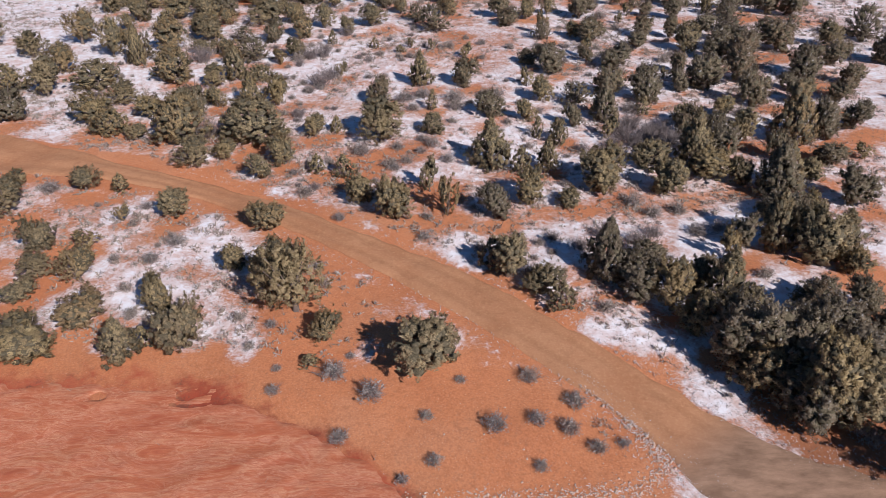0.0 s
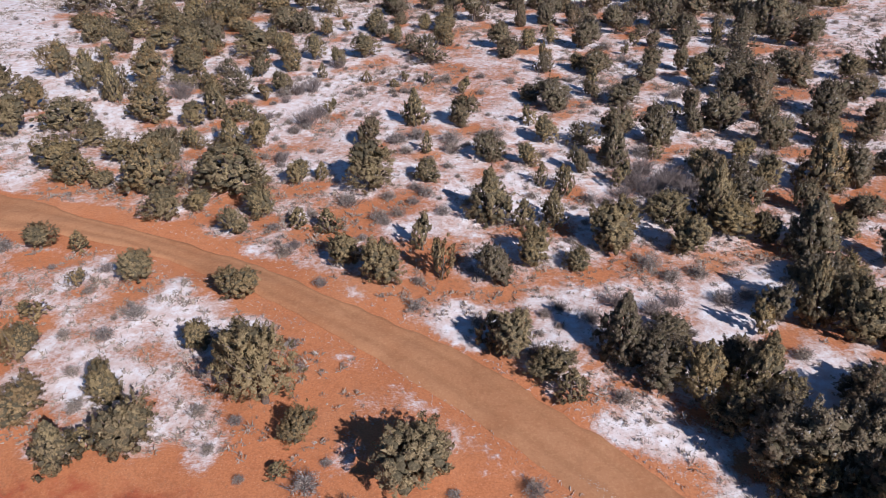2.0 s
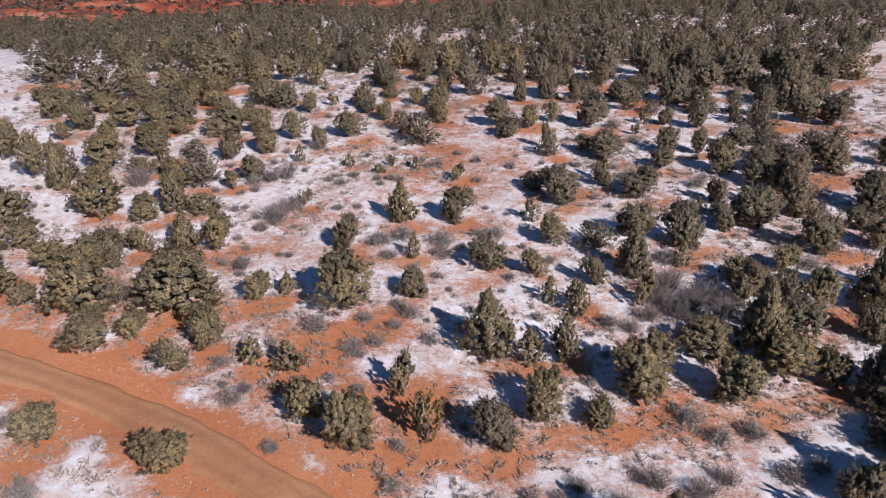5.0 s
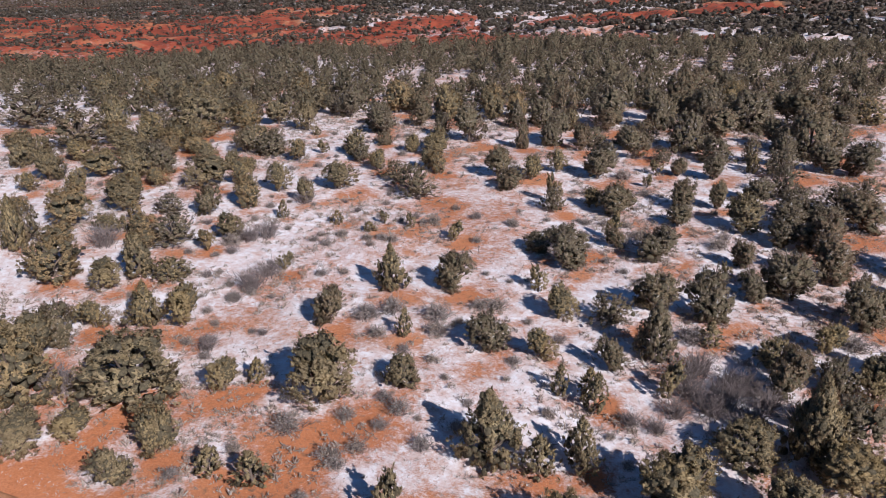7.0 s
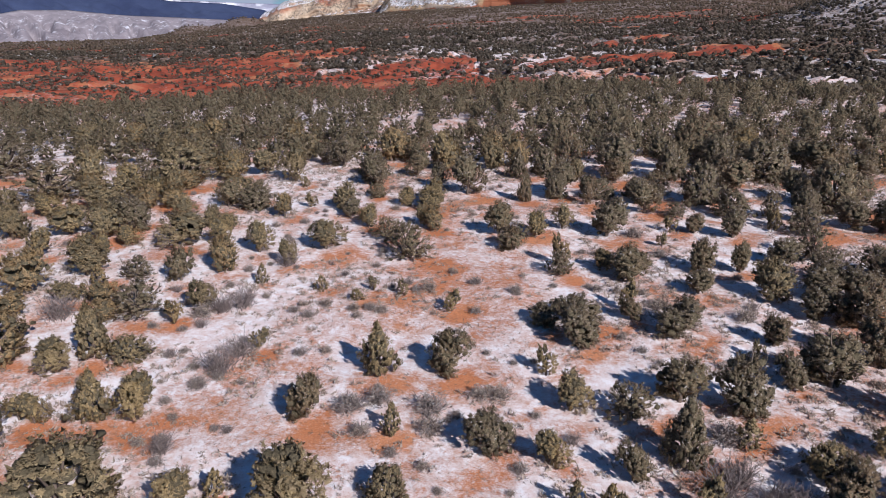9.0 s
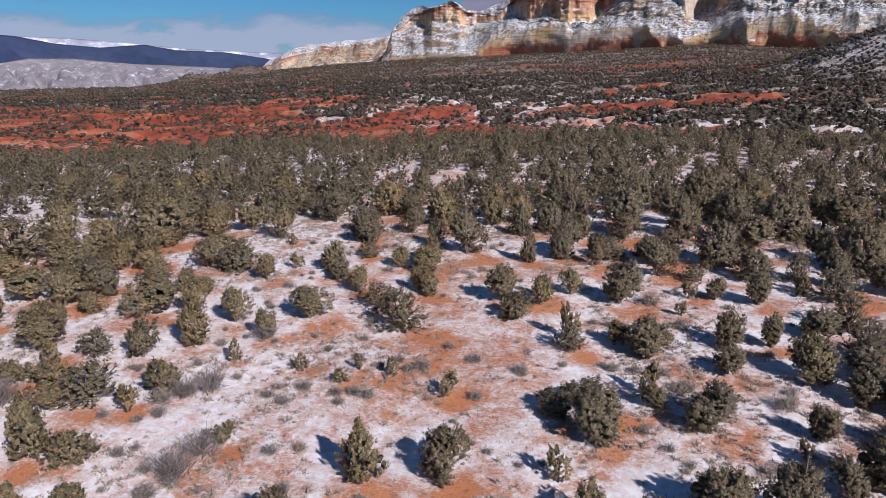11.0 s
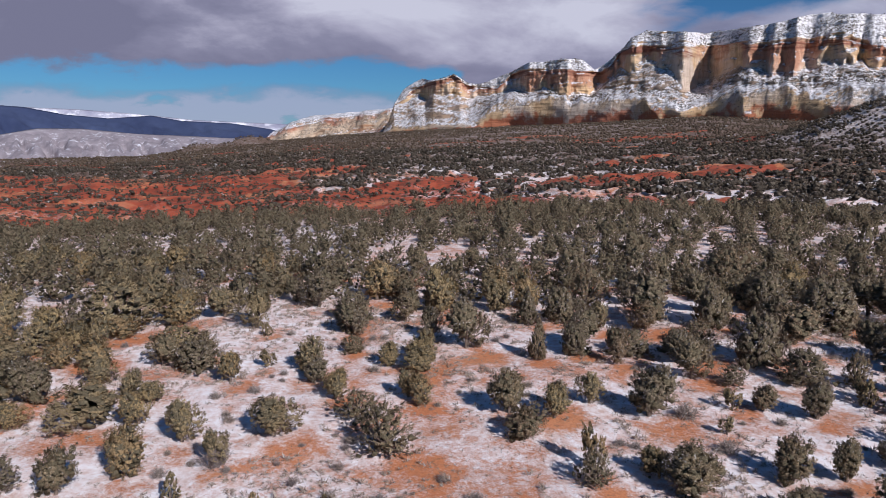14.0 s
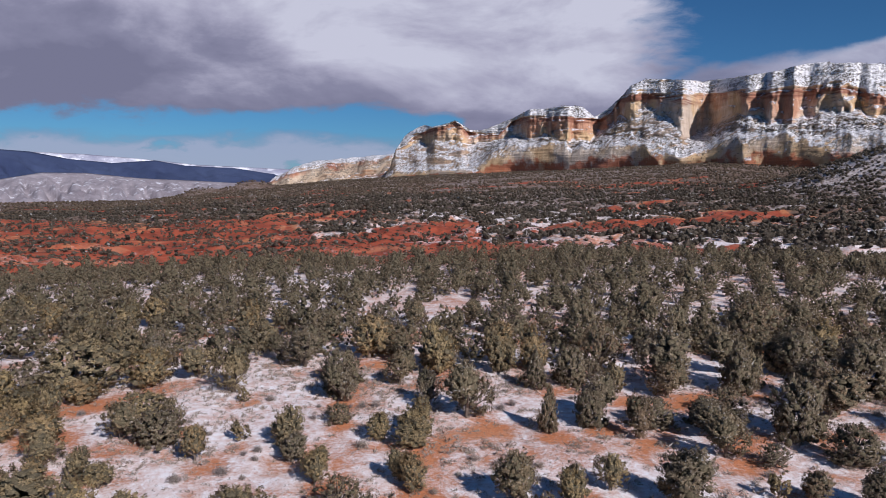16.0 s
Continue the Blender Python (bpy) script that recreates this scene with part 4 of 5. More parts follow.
def plumes(form, count):
    """Upswept sprays of a crown one metre wide and high: root, way, length and thickness of each."""
    k = np.arange(count)
    turn = k * 2.4 + rng.uniform(-0.5, 0.5, count)
    u = ((k + 0.5) / count) ** (1.0 if form == "cone" else 1.25)
    ph = rng.uniform(0, 6.28, 3)
    if form == "cone":
        reach = 0.47 * (1 - u**1.5) ** 0.8 * (0.72 + 0.28 * np.minimum(1, u / 0.2))
    elif form == "open":
        reach = 0.50 * np.sqrt(np.clip(1 - (np.maximum(u - 0.45, 0) / 0.57) ** 2, 0, 1)) * rng.uniform(0.55, 1.05, count)
    else:
        reach = 0.51 * np.sqrt(np.clip(1 - (np.maximum(u - 0.25, 0) / 0.77) ** 2, 0, 1)) * (0.82 + 0.18 * np.minimum(1, u / 0.15))
    reach = reach * (1 + 0.17 * np.sin(2 * turn + ph[0] + 3 * u) + 0.14 * np.sin(3 * turn + ph[1] - 5 * u) + 0.10 * np.sin(5 * turn + ph[2] + 7 * u)) * rng.uniform(0.70, 1.17, count)
    out = np.stack([np.cos(turn), np.sin(turn), np.zeros(count)], 1)
    rise = (0.25 + 0.75 * u)[:, None] * np.array([0, 0, 1.0])
    way = unit(out * (0.9 - 0.55 * u)[:, None] + rise + rng.normal(0, 0.28, (count, 3)))
    long = rng.uniform(0.06, 0.135, count) * (0.8 if form == "cone" else 1.0)
    low = 0.08 if form == "open" else 0.0
    tip = out * reach[:, None] + np.array([0, 0, 1.0]) * (low + 0.05 + (0.93 - low) * u * rng.uniform(0.92, 1.06, count))[:, None]
    return tip - way * long[:, None], way, long, rng.uniform(0.026, 0.05, count) * (0.85 if form == "open" else 1.0)


def facing(verts, faces, normals):
    """Turns single triangles so that they face the way their soft normals point."""
    t = verts.reshape(-1, 3, 3)
    back = (np.cross(t[:, 1] - t[:, 0], t[:, 2] - t[:, 0]) * normals).sum(1) < 0
    faces = np.array(faces)
    faces[back] = faces[back][:, ::-1]
    return faces


def lobed_plumes(count):
    """Sprays of a crown that is built of several uneven heads, one metre wide and high."""
    heads = int(rng.integers(3, 6))
    start = rng.uniform(0, 6.28)
    pick = np.arange(count) % heads
    turn = start + np.arange(heads) * 6.28 / heads + rng.uniform(-0.5, 0.5, heads)
    far = rng.uniform(0.10, 0.27, heads)
    wide = rng.uniform(0.22, 0.33, heads)
    rise = rng.uniform(0.34, 0.44, heads)
    mid = np.stack([far * np.cos(turn), far * np.sin(turn), np.r_[1.0 - rise[0], rng.uniform(0.30, 0.58, heads - 1)]], 1)
    d = unit(rng.normal(0, 1, (count, 3)) + np.array([0, 0, 0.25]))
    size = np.stack([wide, wide, rise], 1)[pick]
    bumps = 1 + 0.12 * np.sin(5 * np.arctan2(d[:, 1], d[:, 0]) + 3 * d[:, 2] + turn[pick])
    tip = mid[pick] + d * size * (bumps * rng.uniform(0.74, 1.14, count))[:, None]
    tip[:, 2] = np.maximum(tip[:, 2], rng.uniform(0.05, 0.14, count))
    way = unit(d + np.array([0, 0, 0.55]) + 0.4 * mid[pick] * np.array([1, 1, 0]) + rng.normal(0, 0.25, (count, 3)))
    long = rng.uniform(0.06, 0.13, count)
    return tip - way * long[:, None], way, long, rng.uniform(0.026, 0.05, count)


def spray_leaves(root, way, long, thick, blades, size, slim):
    """Leaf blades round the sprays, with the soft normals of the spray and of the whole crown."""
    n = len(root)
    t = rng.random((n, blades)) ** 0.85
    side = unit(np.cross(way[:, None], rng.normal(0, 1, (n, blades, 3))))
    r = thick[:, None] * np.sin(math.pi * (0.18 + 0.78 * t)) * np.sqrt(rng.random((n, blades)))
    p = root[:, None] + way[:, None] * (t * long[:, None])[..., None] + side * r[..., None]
    d = unit(way[:, None] * 0.9 + side * 0.75 + np.array([0, 0, 0.25]))
    p, d, side = p.reshape(-1, 3), d.reshape(-1, 3), side.reshape(-1, 3)
    ok = p[:, 2] > 0.01
    p, d, side = p[ok], d[ok], side[ok]
    soft = unit(0.9 * unit(p - np.array([0, 0, 0.3])) + 0.4 * side + rng.normal(0, 0.18, p.shape))
    verts, faces = sprigs(p, unit(d * 0.7 + np.array([0, 0, 0.35]) + rng.normal(0, 0.75, p.shape)), rng.uniform(*size, len(p)), 1, slim, 0.3, soft)
    return verts, facing(verts, faces, soft), np.repeat(soft, 3, 0)


def juniper_meshes(form, count, blades, leaf, size, slim=0.34, core_mesh=None, limbs_too=True):
    root, way, long, thick = lobed_plumes(count) if form == "dome" and rng.random() < 0.75 else plumes(form, count)
    verts, faces, soft = spray_leaves(root, way, long, thick, blades, size, slim)
    cores, core_soft = [], []
    for k in range(0, count, 7 if form == "open" else 3):
        v, f = core_mesh or KNOB
        mid = root[k] - way[k] * 0.05
        mid[2] = max(mid[2], 0.07)
        cores.append((mid + v * rng.uniform(0.055, 0.09) * rng.uniform(0.5, 1.1, (len(v), 1)), f))
        core_soft.append(unit(v + 0.8 * unit(mid - np.array([0, 0, 0.35]))))
    core = joined(cores)
    index = np.r_[np.zeros(len(faces), int), np.ones(len(core[1]), int)]
    leaves = len(faces)
    soft = np.concatenate([soft, *core_soft])
    verts, faces = joined([(verts, faces), core])
    if not limbs_too:
        return verts, np.array(faces), leaves, soft
    crown = mesh_of("crown", verts, faces, [leaf, MAT_INNER], False, index, soft)
    limbs = [tube([(0, 0, -0.04), (0.012, 0.008, 0.1), (-0.01, 0.015, 0.32), (0.01, 0, 0.62)], [0.05, 0.04, 0.03, 0.012], 6)]
    for k in range(0, count, 11 if form == "open" else 31):
        tip = root[k] + way[k] * long[k]
        z = max(root[k][2], 0.06)
        limbs.append(tube([(0, 0, 0.04 + 0.3 * z), (root[k][0] * 0.5, root[k][1] * 0.5, 0.55 * z + 0.05), (root[k][0], root[k][1], z), tuple(root[k] * 0.25 + tip * 0.75)], [0.024, 0.016, 0.010, 0.003], 4))
    v, f = joined(limbs)
    trunk = mesh_of("trunk", v, f, MAT_BARK, True)
    return crown, trunk


FORMS = {}
# the nearer a tree is passed, the finer its foliage
for band, blades, size in (("close", 58, (0.013, 0.025)), ("near", 32, (0.017, 0.031)), ("mid", 23, (0.019, 0.034)), ("far", 18, (0.021, 0.038))):
    for form, count, leaf in (("dome", 380, MAT_LEAF), ("dome", 340, MAT_LEAF), ("dome", 410, MAT_LEAF), ("dome", 360, MAT_LEAF), ("dome", 365, MAT_LEAF_FROST), ("dome", 390, MAT_LEAF_FROST),
                              ("cone", 300, MAT_LEAF), ("cone", 325, MAT_LEAF), ("cone", 285, MAT_LEAF), ("cone", 300, MAT_LEAF_FROST), ("cone", 325, MAT_LEAF_FROST),
                              ("open", 240, MAT_LEAF_FROST), ("open", 265, MAT_LEAF_FROST)):
        FORMS.setdefault((form, band), []).append(juniper_meshes(form, count, blades, leaf, size))
FORMS["small"] = [juniper_meshes(form, count, 30, MAT_LEAF, (0.03, 0.055)) for form, count in (("dome", 100), ("cone", 92), ("cone", 104), ("dome", 108))]


def juniper(x, y, wide, tall):
    kind = rng.random()
    if wide < 1.75:
        form, say = "small", "young olive green juniper bush on snowy orange soil"
    elif tall > wide * 1.3:
        form, say = "cone", "upright grey-green juniper tree"
    elif kind < 0.16 and y > 60:
        form, say = "open", "open-branched pinyon tree with sparse grey-green needles"
    else:
        form, say = "dome", "rounded olive green juniper tree branching low"
    pool = FORMS["small"] if form == "small" else FORMS[form, "close" if y < 50 else "near" if y < 74 else "mid" if y < 98 else "far"]
    if form in ("dome", "cone"):
        frosty = rng.random() < np.clip(0.2 + 0.012 * (x + 5) + 0.004 * (y - 40), 0.05, 0.85)
        pool = pool[-2:] if frosty else pool[:-2]
    crown, trunk = pool[int(rng.integers(len(pool)))]
    if crown.materials[0] is MAT_LEAF_FROST and form != "open":
        say = say.replace("tree", "tree dusted with snow", 1)
    ob = new("juniper_tree" if form != "small" else "juniper_bush")
    ob.empty_display_size = 0.3
    lean = rng.uniform(-4, 4, 2)
    m = pose(x, y, on_ground(x, y) - 0.03, lean[0], lean[1], rng.uniform(0, 360))
    k = wide * float(np.interp(y, [48, 56, 92, 102], [1.14, 1.05, 1.04, 1.0]))
    ob.matrix_basis = m @ Matrix.Diagonal((k * rng.uniform(0.94, 1.06), k * rng.uniform(0.94, 1.06), tall * 0.99, 1))
    part("trunk", trunk, ob, "grey-brown shaggy trunk and limbs")
    part("crown", crown, ob)
    return tagged(ob, say, "tree" if form != "small" else "bush", "junipers on the bench")


for row in TREES:
    juniper(*row)

# more of the same wood on both flanks and over the brow, nearest first
MORE = []
taken = [(t[0], t[1], t[2]) for t in TREES]


def free_spot(x, y, wide, pack=0.42):
    return all((x - a) ** 2 + (y - b) ** 2 > (pack * (wide + c)) ** 2 for a, b, c in taken if abs(b - y) < 6)


while len(MORE) < 50:
    y = rng.uniform(24, 128)
    x = rng.uniform(-100, 100)
    edge = 0.66 * y + 3
    inside = -edge < x < edge
    if (inside and y < 125) or abs(x) > edge + 20 or from_road(np.array([x]), np.array([y]))[0] < 5:
        continue
    wide = float(np.clip(rng.normal(2.9, 0.8), 1.3, 4.8))
    if free_spot(x, y, wide):
        taken.append((x, y, wide))
        MORE.append((x, y, wide, wide * rng.uniform(0.75, 1.25)))
while len(MORE) < 80:
    y = rng.uniform(50, 86)
    x = rng.uniform(0.38, 0.7) * y * rng.choice([-1, 1])
    wide = float(np.clip(rng.normal(2.9, 0.8), 1.3, 4.8))
    if from_road(np.array([x]), np.array([y]))[0] > 4 and free_spot(x, y, wide, 0.62):
        taken.append((x, y, wide))
        MORE.append((x, y, wide, wide * rng.uniform(0.75, 1.25)))
for count, y0, y1, s0, s1 in ((97, 92, 130, 0.16, 0.58), (106, 74, 104, -0.58, -0.24)):
    while len(MORE) < count:
        y = rng.uniform(y0, y1)
        x = rng.uniform(s0, s1) * (y - 20)
        wide = float(np.clip(rng.normal(2.6, 0.5), 1.8, 3.8))
        if free_spot(x, y, wide, 0.5):
            taken.append((x, y, wide))
            MORE.append((x, y, wide, wide * rng.uniform(0.7, 1.1)))
for row in sorted(MORE, key=lambda r: r[1]):
    juniper(*row)


# ---- shrubs ----
def twig_fan(count, spread, thick):
    """Thin stems that fan up and out from a root, each with side twigs."""
    verts, faces = [], []

    def spike(a, b, r):
        d = unit(b - a)
        u = unit(np.cross(d, (0.2, 0.5, 0.8)))
        v = np.cross(d, u)
        base = len(verts)
        for t in (0.0, 2.1, 4.2):
            verts.append(a + r * (math.cos(t) * u + math.sin(t) * v))
        verts.append(b)
        faces.extend([(base, base + 1, base + 3), (base + 1, base + 2, base + 3), (base + 2, base, base + 3)])

    for _ in range(count):
        d = unit(np.array([*rng.normal(0, spread, 2), 1.0]))
        root = np.array([*rng.normal(0, 0.10, 2), -0.03])
        tip = root + d * np.array([0.62, 0.62, 1.0]) * rng.uniform(0.6, 1.0)
        spike(root, tip, thick)
        for _ in range(3):
            a = root + (tip - root) * rng.uniform(0.35, 0.8)
            spike(a, a + unit(d + rng.normal(0, 0.55, 3)) * rng.uniform(0.15, 0.34), thick * 0.7)
    return mesh_of("branch_clump", np.array(verts), faces, MAT_TWIG)


def sage_leaves(count):
    d = unit(rng.normal(0, 1, (count, 3)) + np.array([0, 0, 0.6]))
    d = d[d[:, 2] > 0.0]
    p = d * np.array([0.47, 0.47, 0.85]) * (0.55 + 0.45 * rng.random((len(d), 1))) * (0.8 + 0.25 * np.sin(4 * np.arctan2(d[:, 1:2], d[:, :1]) + 1))
    v, f = sprigs(p, d, rng.uniform(0.028, 0.062, len(p)), 2, 0.24, 0.8)
    return mesh_of("foliage", v, f, MAT_SAGE)


SAGE = [(twig_fan(40, 0.75, 0.012), sage_leaves(1150)) for _ in range(4)]
BARE = [(twig_fan(110, 0.66, 0.009), None) for _ in range(3)]


def shrub(x, y, wide, bare=False):
    y -= 0.18 * wide
    stems, leaves = (BARE if bare else SAGE)[int(rng.integers(3))]
    ob = new("bare_shrub" if bare else "sagebrush")
    ob.empty_display_size = 0.2
    tall = wide * (0.75 if bare else 0.62) * rng.uniform(0.85, 1.1)
    ob.matrix_basis = pose(x, y, on_ground(x, y) - 0.02, 0, 0, rng.uniform(0, 360)) @ Matrix.Diagonal((wide, wide, tall, 1))
    part("branch_clump", stems, ob, "thin grey stems")
    if leaves is not None:
        part("foliage", leaves, ob)
        return tagged(ob, "low grey sagebrush with snow caught in its leaves", "shrub", "sagebrush on the bench")
    return tagged(ob, "leafless grey-brown shrub with a thicket of thin twigs", "shrub", "bare shrubs on the bench")


SHRUBS = [(-3.5, 26.5, 1.7), (-4.7, 23.9, 1.2), (-5.4, 27.9, 1.7), (2.3, 24.6, 1.5), (4.3, 24.9, 1.2), (5.7, 24.4, 1.3), (6.2, 26.0, 1.4), (6.8, 23.3, 1.1),
          (-0.8, 25.1, 0.9), (-0.4, 22.6, 1.0), (4.2, 22.3, 0.9), (-10.0, 29.7, 0.9), (-8.3, 28.1, 0.7), (-8.2, 26.6, 0.9), (4.2, 27.7, 1.4), (9.0, 32.8, 1.3),
          (8.0, 23.5, 0.8), (-1.8, 21.6, 0.8), (-1.2, 40.2, 1.3), (-6.9, 42.6, 1.1), (0.8, 27.4, 0.8), (-17.8, 37.9, 1.5), (-16.7, 39.7, 1.5), (-27.8, 46.7, 1.8),
          (-6.3, 52.7, 2.2), (-9.2, 31.4, 0.9), (-4.7, 29.0, 0.7), (18.9, 23.9, 1.8)]
SHRUBS += [(-9.7, 46.3, 1.6), (-4.0, 50.6, 1.7), (14.2, 43.5, 1.8), (15.9, 43.7, 1.7), (16.5, 41.1, 1.9), (18.0, 41.4, 1.5), (13.1, 44.8, 2.0), (-3.4, 63.7, 2.3),
           (-1.7, 64.3, 2.1), (1.1, 63.4, 2.4), (3.9, 64.8, 1.8), (5.0, 64.8, 1.8), (-2.5, 61.3, 1.7), (1.1, 61.5, 2.0), (-0.8, 53.9, 1.7), (-3.5, 53.5, 1.4),
           (-7.2, 69.7, 1.2), (0.4, 51.2, 1.4), (-2.7, 51.0, 1.4), (-12.5, 66.0, 1.5), (25.9, 60.0, 2.3), (16.5, 60.8, 2.1), (0.8, 79.7, 1.6), (2.7, 83.0, 1.1),
           (20.5, 86.9, 1.7), (4.4, 80.8, 1.4), (7.3, 78.8, 1.4), (-0.8, 80.7, 1.1)]
SHRUBS += [(17.5, 76.8, 2.1), (23.0, 74.6, 2.1), (19.6, 92.0, 2.3), (-4.5, 76.2, 1.3), (-6.6, 76.9, 1.4), (-15.0, 75.3, 2.1), (-2.6, 75.9, 1.6), (4.2, 75.6, 1.3), (13.6, 79.8, 1.5)]
THICKET = [(-13.9, 76.2, 2.4), (-12.6, 76.9, 2.6), (-12.5, 60.0, 1.9), (-11.0, 84.8, 2.6), (14.9, 57.1, 2.9), (16.9, 56.0, 2.6), (15.3, 54.0, 2.5), (-11.7, 67.9, 2.6), (-11.0, 69.9, 2.4),
           (-24.9, 75.1, 3.0), (-19.1, 55.8, 2.6), (12.1, 52.4, 1.5), (16.4, 52.5, 2.2), (8.6, 39.2, 1.6), (10.4, 40.6, 1.8), (12.2, 39.9, 1.9), (13.6, 40.8, 1.6), (7.0, 40.4, 1.3), (11.3, 38.2, 1.4), (14.6, 55.5, 2.4), (16.2, 54.6, 2.6), (13.4, 53.8, 2.0), (17.8, 55.8, 2.4), (15.8, 57.8, 2.4), (19.4, 53.0, 2.2), (10.9, 53.0, 1.5), (18.2, 54.4, 2.4), (17.0, 53.2, 2.2), (5.1, 36.0, 1.8), (20.3, 31.2, 2.2)]
for row in SHRUBS:
    shrub(*row)
for row in THICKET:
    shrub(*row, True)
extra = 0
while extra < 260:
    y = rng.uniform(26, 112)
    x = rng.uniform(-0.6, 0.6) * (y - 4)
    if from_road(np.array([x]), np.array([y]))[0] < 3.2 or (y < 31 and x < 6) or value_noise(np.array([x / 6]), np.array([y / 6]), 91)[0] < 0.38:
        continue
    wide = rng.uniform(0.6, 1.3)
    if free_spot(x, y, wide, 0.46):
        taken.append((x, y, wide))
        shrub(x, y, wide, rng.random() < 0.12)
        extra += 1


# ---- low tufts and stones, too many to count ----
def scatter(count, x0, x1, y0, y1, keep):
    x, y = rng.uniform(x0, x1, count), rng.uniform(y0, y1, count)
    ok = keep(x, y)
    return x[ok], y[ok]


def tufts():
    def keep(x, y):
        dense = value_noise(x / 5, y / 5, 95) * 0.6 + value_noise(x / 1.6, y / 1.6, 96) * 0.5
        far = np.abs(x) < 0.66 * (y - 2) + 3
        return far & (rng.random(len(x)) < np.clip((dense - 0.36) * 2.4, 0, 1) * np.where((y < 29 + 0.1 * np.abs(x)) & (x < 7), 0.10, 1)) & (from_road(x, y) > 2.5) | (far & (from_road(x, y) > 2.3) & (from_road(x, y) < 5.5) & (x > 7) & (y < 31) & (rng.random(len(x)) < 0.9))

    x, y = scatter(52000, -65, 68, 20, 118, keep)
    z = height(x, y)
    blades = 14
    size = rng.uniform(0.07, 0.22, len(x)) * (0.7 + 0.6 * value_noise(x / 4, y / 4, 97))
    at = np.stack([x, y, z - 0.02], 1)
    v, f = sprigs(at + np.c_[rng.normal(0, 0.05, (len(x), 2)), np.zeros(len(x))], np.tile([0, 0, 1.0], (len(x), 1)), size, blades, 0.04, 1.0)
    low = np.repeat(z, blades * 3) - 0.03
    v[:, 2] = np.maximum(v[:, 2], low)
    me = mesh_of("dry_tufts", v, f, MAT_TUFT)
    return tagged(new("dry_tufts", me), "dry grass tufts and low grey-brown scrub", "grass", kind="stuff")


def low_sage():
    """Small grey bushes that run together over the snow."""
    def keep(x, y):
        dense = value_noise(x / 9, y / 9, 195) * 0.55 + value_noise(x / 2.5, y / 2.5, 196) * 0.55
        north = np.exp(-(((from_road(x, y) - 5) / 2.5) ** 2)) * (y + 0.6 * x > 38)
        chance = np.clip((dense - 0.44 + 0.2 * north) * 3.0, 0.05, 1)
        seen = np.abs(x) < 0.66 * (y - 2) + 3
        return seen & (rng.random(len(x)) < chance * np.where((y < 28.5 + 0.08 * np.abs(x)) & (x < 7), 0.0, 1) + 0.5 * ((x > 7) & (y < 33) & (from_road(x, y) < 5)) + 0.3 * ((x < -8) & (y > 30) & (y < 44)) + 0.16 * ((x > -12) & (x < 15) & (y > 30) & (y < 48) & (from_road(x, y) < 9))) & (from_road(x, y) > 2.4)

    x, y = scatter(44000, -65, 68, 24, 124, keep)
    z, n = height(x, y), 18
    wide = rng.uniform(0.18, 0.5, len(x))
    d = unit(rng.normal(0, 1, (len(x), n, 3)) + np.array([0, 0, 0.7]))
    d[..., 2] = np.abs(d[..., 2])
    at = np.stack([x, y, z], 1)[:, None] + d * wide[:, None, None] * np.array([0.75, 0.75, 0.5]) * rng.uniform(0.4, 1.0, (len(x), n, 1))
    v, f = sprigs(at.reshape(-1, 3), d.reshape(-1, 3), np.repeat(wide, n) * rng.uniform(0.22, 0.42, len(x) * n), 2, 0.2, 0.6)
    me = mesh_of("low_sage", v, f, MAT_SAGE)
    return tagged(new("low_sage", me), "low grey sage bushes running together over snow", "shrubs", kind="stuff")


def stones():
    ex, ey = along(np.array([(6.6, 28.6), (7.5, 26.4), (8.7, 24.7), (9.6, 22.2), (8.7, 21.2), (7.6, 20.9), (4.1, 20.6), (0.7, 20.5), (-3.5, 20.3)]), 0.022).T
    x, y = scatter(900, -10, 30, 19, 60, lambda x, y: (from_road(x, y) > 2.2) & (from_road(x, y) < 5 + rng.exponential(5, len(x))))
    x, y = np.r_[x, ex + rng.normal(0, 0.33, len(ex))], np.r_[y, ey + rng.normal(0, 0.3, len(ex))]
    z = height(x, y)
    pieces = []
    for px, py, pz in zip(x, y, z):
        v, f = KNOB
        r = rng.uniform(0.02, 0.075)
        pieces.append((np.array([px, py, pz]) + v * r * rng.uniform(0.6, 1.3, (len(v), 1)) * (1, 1, 0.6), f[::1]))
    v, f = joined(pieces)
    me = mesh_of("loose_stones", v, f, MAT_STONE)
    return tagged(new("loose_stones", me), "small pale loose stones beside the road", "stones", kind="stuff")



